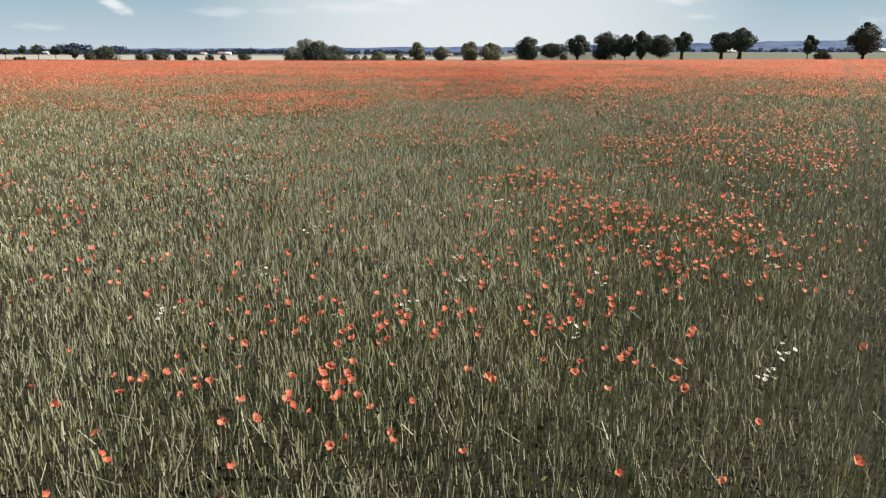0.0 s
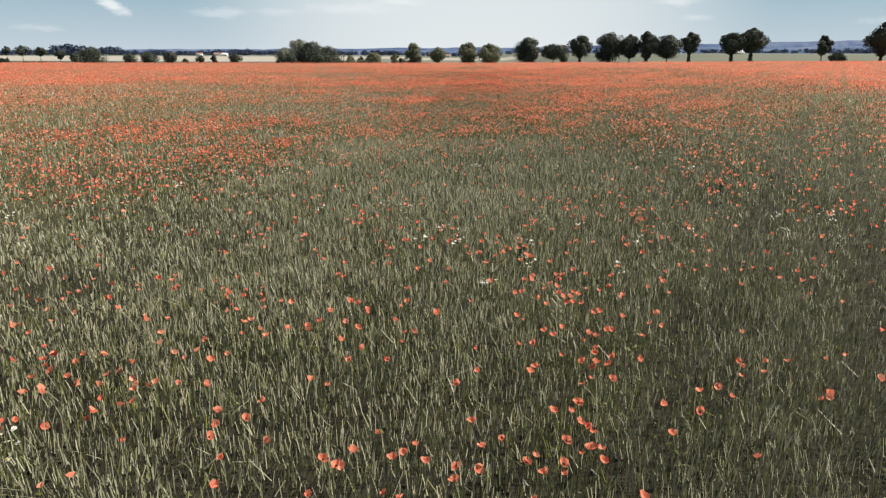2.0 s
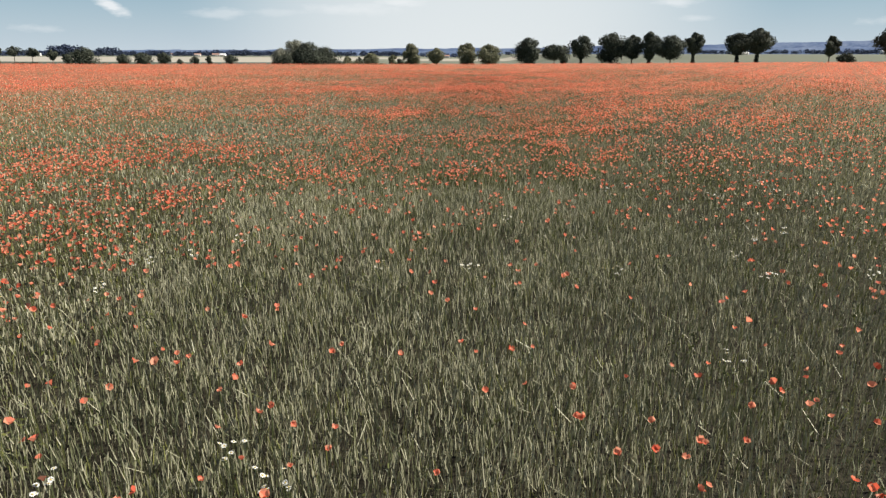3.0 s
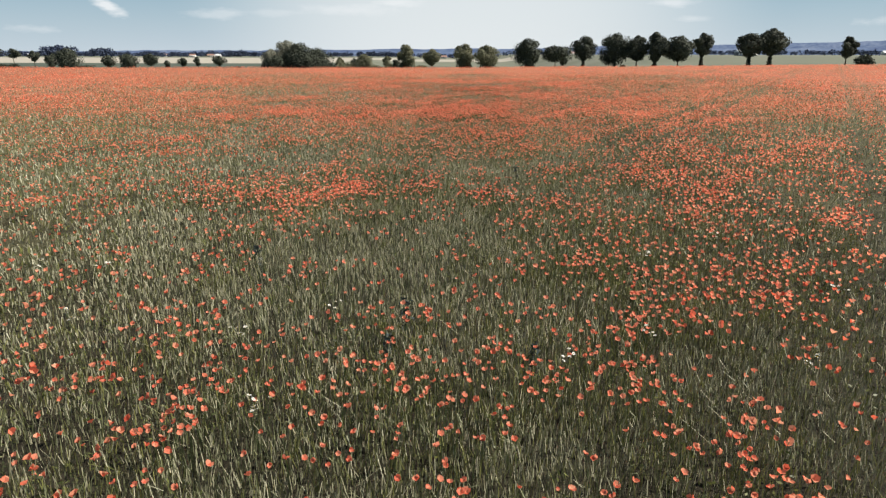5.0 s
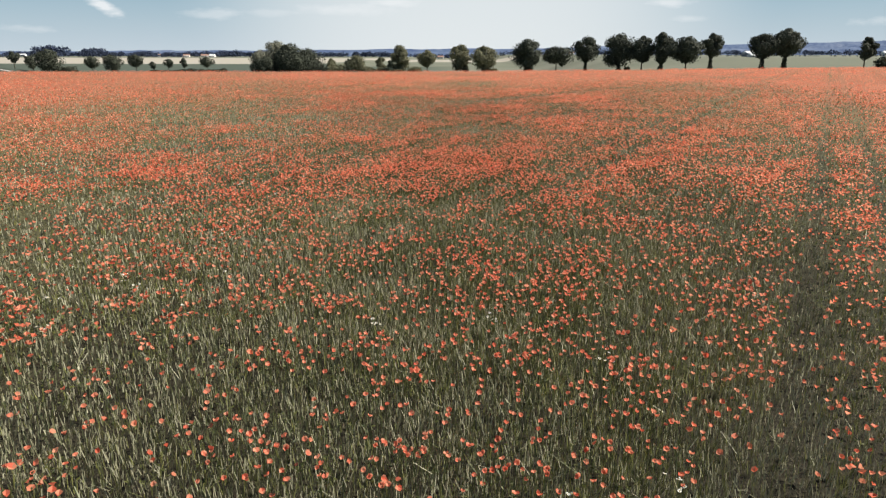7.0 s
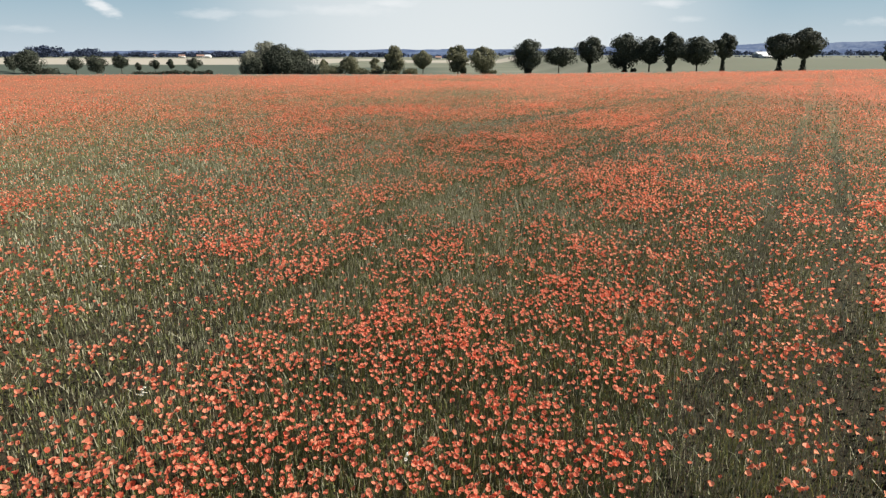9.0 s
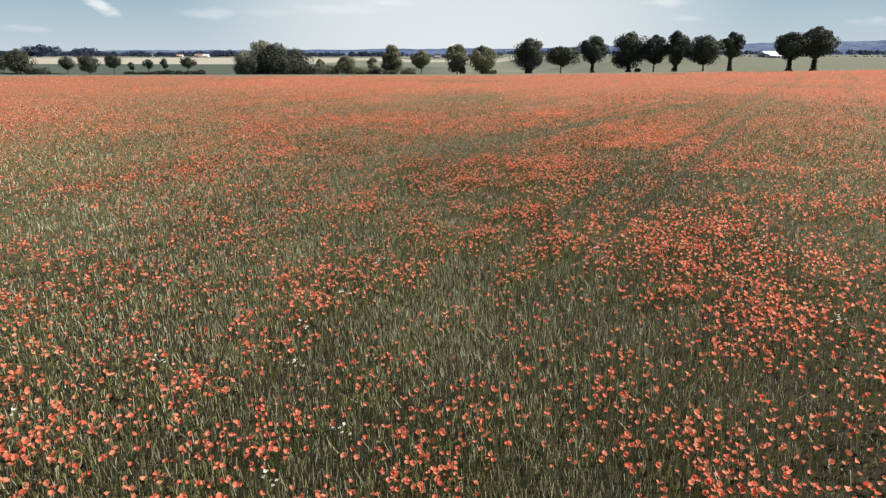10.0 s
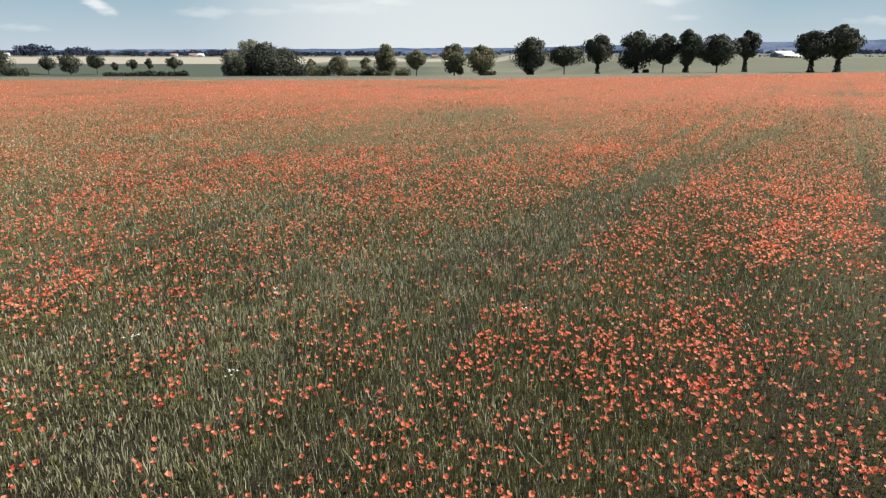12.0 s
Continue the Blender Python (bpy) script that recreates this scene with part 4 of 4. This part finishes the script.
poppy_sheet("poppies", rs, x[by], y[by], 0.046, False, "orange-red poppies beside the flight line", 6)
poppy_sheet("poppies", rs, x[~by], y[~by], 0.051, False, "orange-red poppies in the wheat further out", 4)


def fewer(x, y):
    """Off to the sides and ahead one larger bloom stands for several."""
    return np.maximum(1 / (1 + np.maximum(np.maximum(np.abs(x) - 15, (y - 150) / 1.5), 0) / 17), 0.2)


wide = lambda x, y: (1.25 - 0.4 * smooth((y - 150) / 50)) * (0.34 + 0.66 * fewer(x, y)) * poppies_per_m2(x, y) * fewer(x, y)
for x0, x1, y0, y1, most in ((-60, -15, 10, 215, 110), (15, 60, 10, 215, 110), (-15, 15, 150, 215, 110),
                             (-180, -60, 60, 350, 32), (60, 240, 60, 350, 32), (-60, 60, 215, 350, 32)):
    x, y = sow(rs, wide, x0, x1, y0, y1, most, lambda x, y: in_sight(x, y))
    poppy_sheet("poppies", rs, x, y, 0.050 * fewer(x, y) ** -0.42, False, "orange-red poppies thick in the wide field", 2)

# single poppies
petal_v, petal_f = [], []
for i in range(5):                               # a rounded, cupped petal with a ruffled rim
    v = i / 4
    for j in range(5):
        u = j / 2 - 1
        r = (0.004 + 0.040 * v) * (1 - 0.20 * u * u * v)
        turn = u * 0.95 * v ** 0.25
        petal_v.append((r * math.sin(turn), r * math.cos(turn) - 0.003, 0.040 * v ** 1.5 * (1 - 0.12 * u * u) + 0.003 * v * math.sin(4.3 * u + 1)))
        if i < 4 and j < 4:
            k = i * 5 + j
            petal_f.append((k, k + 1, k + 6, k + 5))
PETAL = mesh_of("petal", petal_v, petal_f, [POPPY_RED], shade=True)
pod_v, pod_f = limb([(0, 0, 0), (0, 0, 0.006), (0, 0, 0.016), (0, 0, 0.019)], [0.003, 0.006, 0.007, 0.002], 8)
POD = mesh_of("pod", pod_v, pod_f, [POPPY_DARK], shade=True)
stem_v, stem_f = limb([(0.03, 0.02, -0.62), (0.015, -0.01, -0.3), (0, 0, 0)], [0.003, 0.0025, 0.002], 5)
STALK = mesh_of("stem", stem_v, stem_f, [STEM], shade=True)


def poppy():
    root = new("poppy")
    for a in PETAL_ANGLES:
        part("petal", PETAL, root).matrix_basis = pose(0, 0, 0, 8 if a % 180 else -6, 0, a)
    part("seed_head", POD, root, "dark seed head")
    part("stem", STALK, root, "thin hairy green stem")
    return tagged(root, "orange-red poppy on a thin stem above the wheat", "poppy", "poppies near the start")


rs = np.random.RandomState(210)
x, y = sow(rs, poppies_per_m2, *SHOW, 110)
poppy_sheet("poppies", rs, x[300:], y[300:], 0.035, True, "orange-red poppies between the first ones")
x, y = x[:300], y[:300]
first = poppy()
for i, (px, py) in enumerate(zip(x, y)):
    m = pose(px, py, rs.uniform(0.86, 1.0), rs.normal(8, 16), rs.normal(0, 18), rs.uniform(0, 360))
    if i == 0:
        first.matrix_basis = m
    else:
        copy_thing(first, m)

# ---------------------------------------------------------------- weeds and daisies
rs = np.random.RandomState(300)
x, y = sow(rs, lambda x, y: (1.2 + 0.24 * poppies_per_m2(x, y)) * (0.25 + 0.75 * weedy(x, y)), -9, 9, 3, 134, 8,
           lambda x, y: in_sight(x, y))
pts = []
for px, py in zip(x, y):
    m = 22
    r = rs.uniform(0.07, 0.18)
    pts.append(np.stack([px + rs.normal(0, r, m), py + rs.normal(0, r, m), rs.uniform(0.52, 0.90, m)], -1))
v, f = leaves(rs, np.concatenate(pts), 0.027, 0.42)
tagged(new("weeds", mesh_of("weeds", v, f, [WEED])), "yellow-green leafy weeds and poppy leaves among the wheat", "weeds", kind="stuff")

x, y = sow(rs, lambda x, y: 0.3 * (lattice(x, y, 3.0, 51) > 0.45), -10, 10, 3, 140, 1, lambda x, y: in_sight(x, y))
dry = np.stack([x + rs.normal(0, 0.3, len(x)), y, rs.uniform(0.7, 0.85, len(x))], -1)
v, f = leaves(rs, dry, 0.034, 0.10)
tagged(new("dry_blades", mesh_of("dry_blades", v, f, [STRAW_BLADE])), "pale dry grass blades bent over the wheat", "grass", kind="stuff")

eye_v, eye_f = limb([(0, 0, 0), (0, 0, 0.004), (0, 0, 0.006)], [0.006, 0.005, 0.001], 7)
EYE = mesh_of("eye", eye_v, eye_f, [DAISY_EYE], shade=True)
ray_v, ray_f = [], []
for i in range(10):
    a, b, c = (2 * math.pi * (i + d) / 10 for d in (0.08, 0.5, 0.92))
    s = len(ray_v)
    ray_v += [(0.005 * math.cos(b), 0.005 * math.sin(b), 0.001), (0.019 * math.cos(a), 0.019 * math.sin(a), 0.003),
              (0.025 * math.cos(b), 0.025 * math.sin(b), 0.001), (0.019 * math.cos(c), 0.019 * math.sin(c), 0.003)]
    ray_f.append((s, s + 1, s + 2, s + 3))
RAYS = mesh_of("rays", ray_v, ray_f, [PETAL_WHITE])


def daisy_plant(rs):
    root = new("daisy_plant")
    for i in range(7):
        fx, fy, fz = rs.normal(0, 0.07), rs.normal(0, 0.07), rs.uniform(0.80, 0.94)
        head = part("flower_head", RAYS, root, "white ray petals")
        head.matrix_basis = pose(fx, fy, fz, rs.normal(14, 14), rs.normal(0, 14), rs.uniform(0, 360))
        part("eye", EYE, head, "yellow eye")
        sv, sf = limb([(fx * 0.2, fy * 0.2, 0.05), (fx * 0.7, fy * 0.6, 0.45), (fx, fy, fz)], [0.003, 0.002, 0.0015], 4)
        part("stem", mesh_of("stem", sv, sf, [STEM]), root)
    return tagged(root, "white mayweed with yellow-eyed daisy flowers in the wheat", "flower", "mayweed plants")


protos = [daisy_plant(np.random.RandomState(s)) for s in range(4)]
x, y = sow(rs, lambda x, y: 0.22 * (1 - 0.6 * smooth((y - 40) / 20)) * (0.3 + 1.4 * lattice(x, y, 4, 61)), -9, 9, 4, 126, 0.4,
           lambda x, y: in_sight(x, y))
CLUMPS = ((-1.5, 30.5), (-1.3, 30.3), (0.1, 25.9), (-0.6, 28.9), (-0.3, 28.6), (-1.4, 6.9), (-0.3, 9.0), (-0.7, 7.1), (-3.4, 6.8), (2.6, 5.6), (3.0, 6.0),
          (0.5, 12.7), (1.3, 29.9), (-3.6, 27.3), (-0.3, 27.9), (3.1, 13.9), (0.3, 14.2), (2.6, 53.5), (1.4, 52.5))
x, y = (np.concatenate([[c[i] for c in CLUMPS], v]) for i, v in enumerate((x, y)))
for i, (px, py) in enumerate(zip(x[:190], y[:190])):
    m = pose(px, py, 0, 0, 0, rs.uniform(0, 360))
    if i < 4:
        protos[i].matrix_basis = m
    else:
        copy_thing(protos[i % 4], m)


def dark_weed(x, y, high, wide, seed):
    """A dark upright weed: a stem with narrow leaves standing off all round."""
    rs = np.random.RandomState(seed)
    root = new("dark_weed")
    root.matrix_world = pose(x, y, 0)
    sv, sf = limb([(0, 0, 0.05), (0.01, 0.02, high * 0.5), (0.0, 0.03, high)], [0.006, 0.005, 0.002], 6)
    part("stem", mesh_of("stem", sv, sf, [STEM]), root)
    n_ = 130
    z = rs.uniform(0.3, 1.0, n_) * high
    a, r = rs.uniform(0, 6.28, n_), wide / 2 * rs.uniform(0.1, 1.0, n_) * (1.15 - 0.6 * z / high)
    v, f = leaves(rs, np.stack([r * np.cos(a), r * np.sin(a), z], -1), 0.045, 0.42)
    part("foliage", mesh_of("foliage", v, f, [WEED_DARK]), root, "dark blue-green leaves")
    return tagged(root, "dark blue-green leafy weed standing in the wheat", "weed", "dark weeds")


for i, (wx_, wy_, wh_, ww_) in enumerate(((-0.8, 54.1, 1.02, 0.34), (-0.95, 53.2, 0.85, 0.25), (1.0, 52.9, 0.9, 0.2), (1.6, 66.8, 0.95, 0.3), (-4.0, 57.2, 0.9, 0.3),
                                          (5.9, 33.4, 0.9, 0.28), (-1.9, 92.6, 0.92, 0.3), (0.7, 27.4, 0.9, 0.25))):
    dark_weed(wx_, wy_, wh_, ww_, 700 + i)
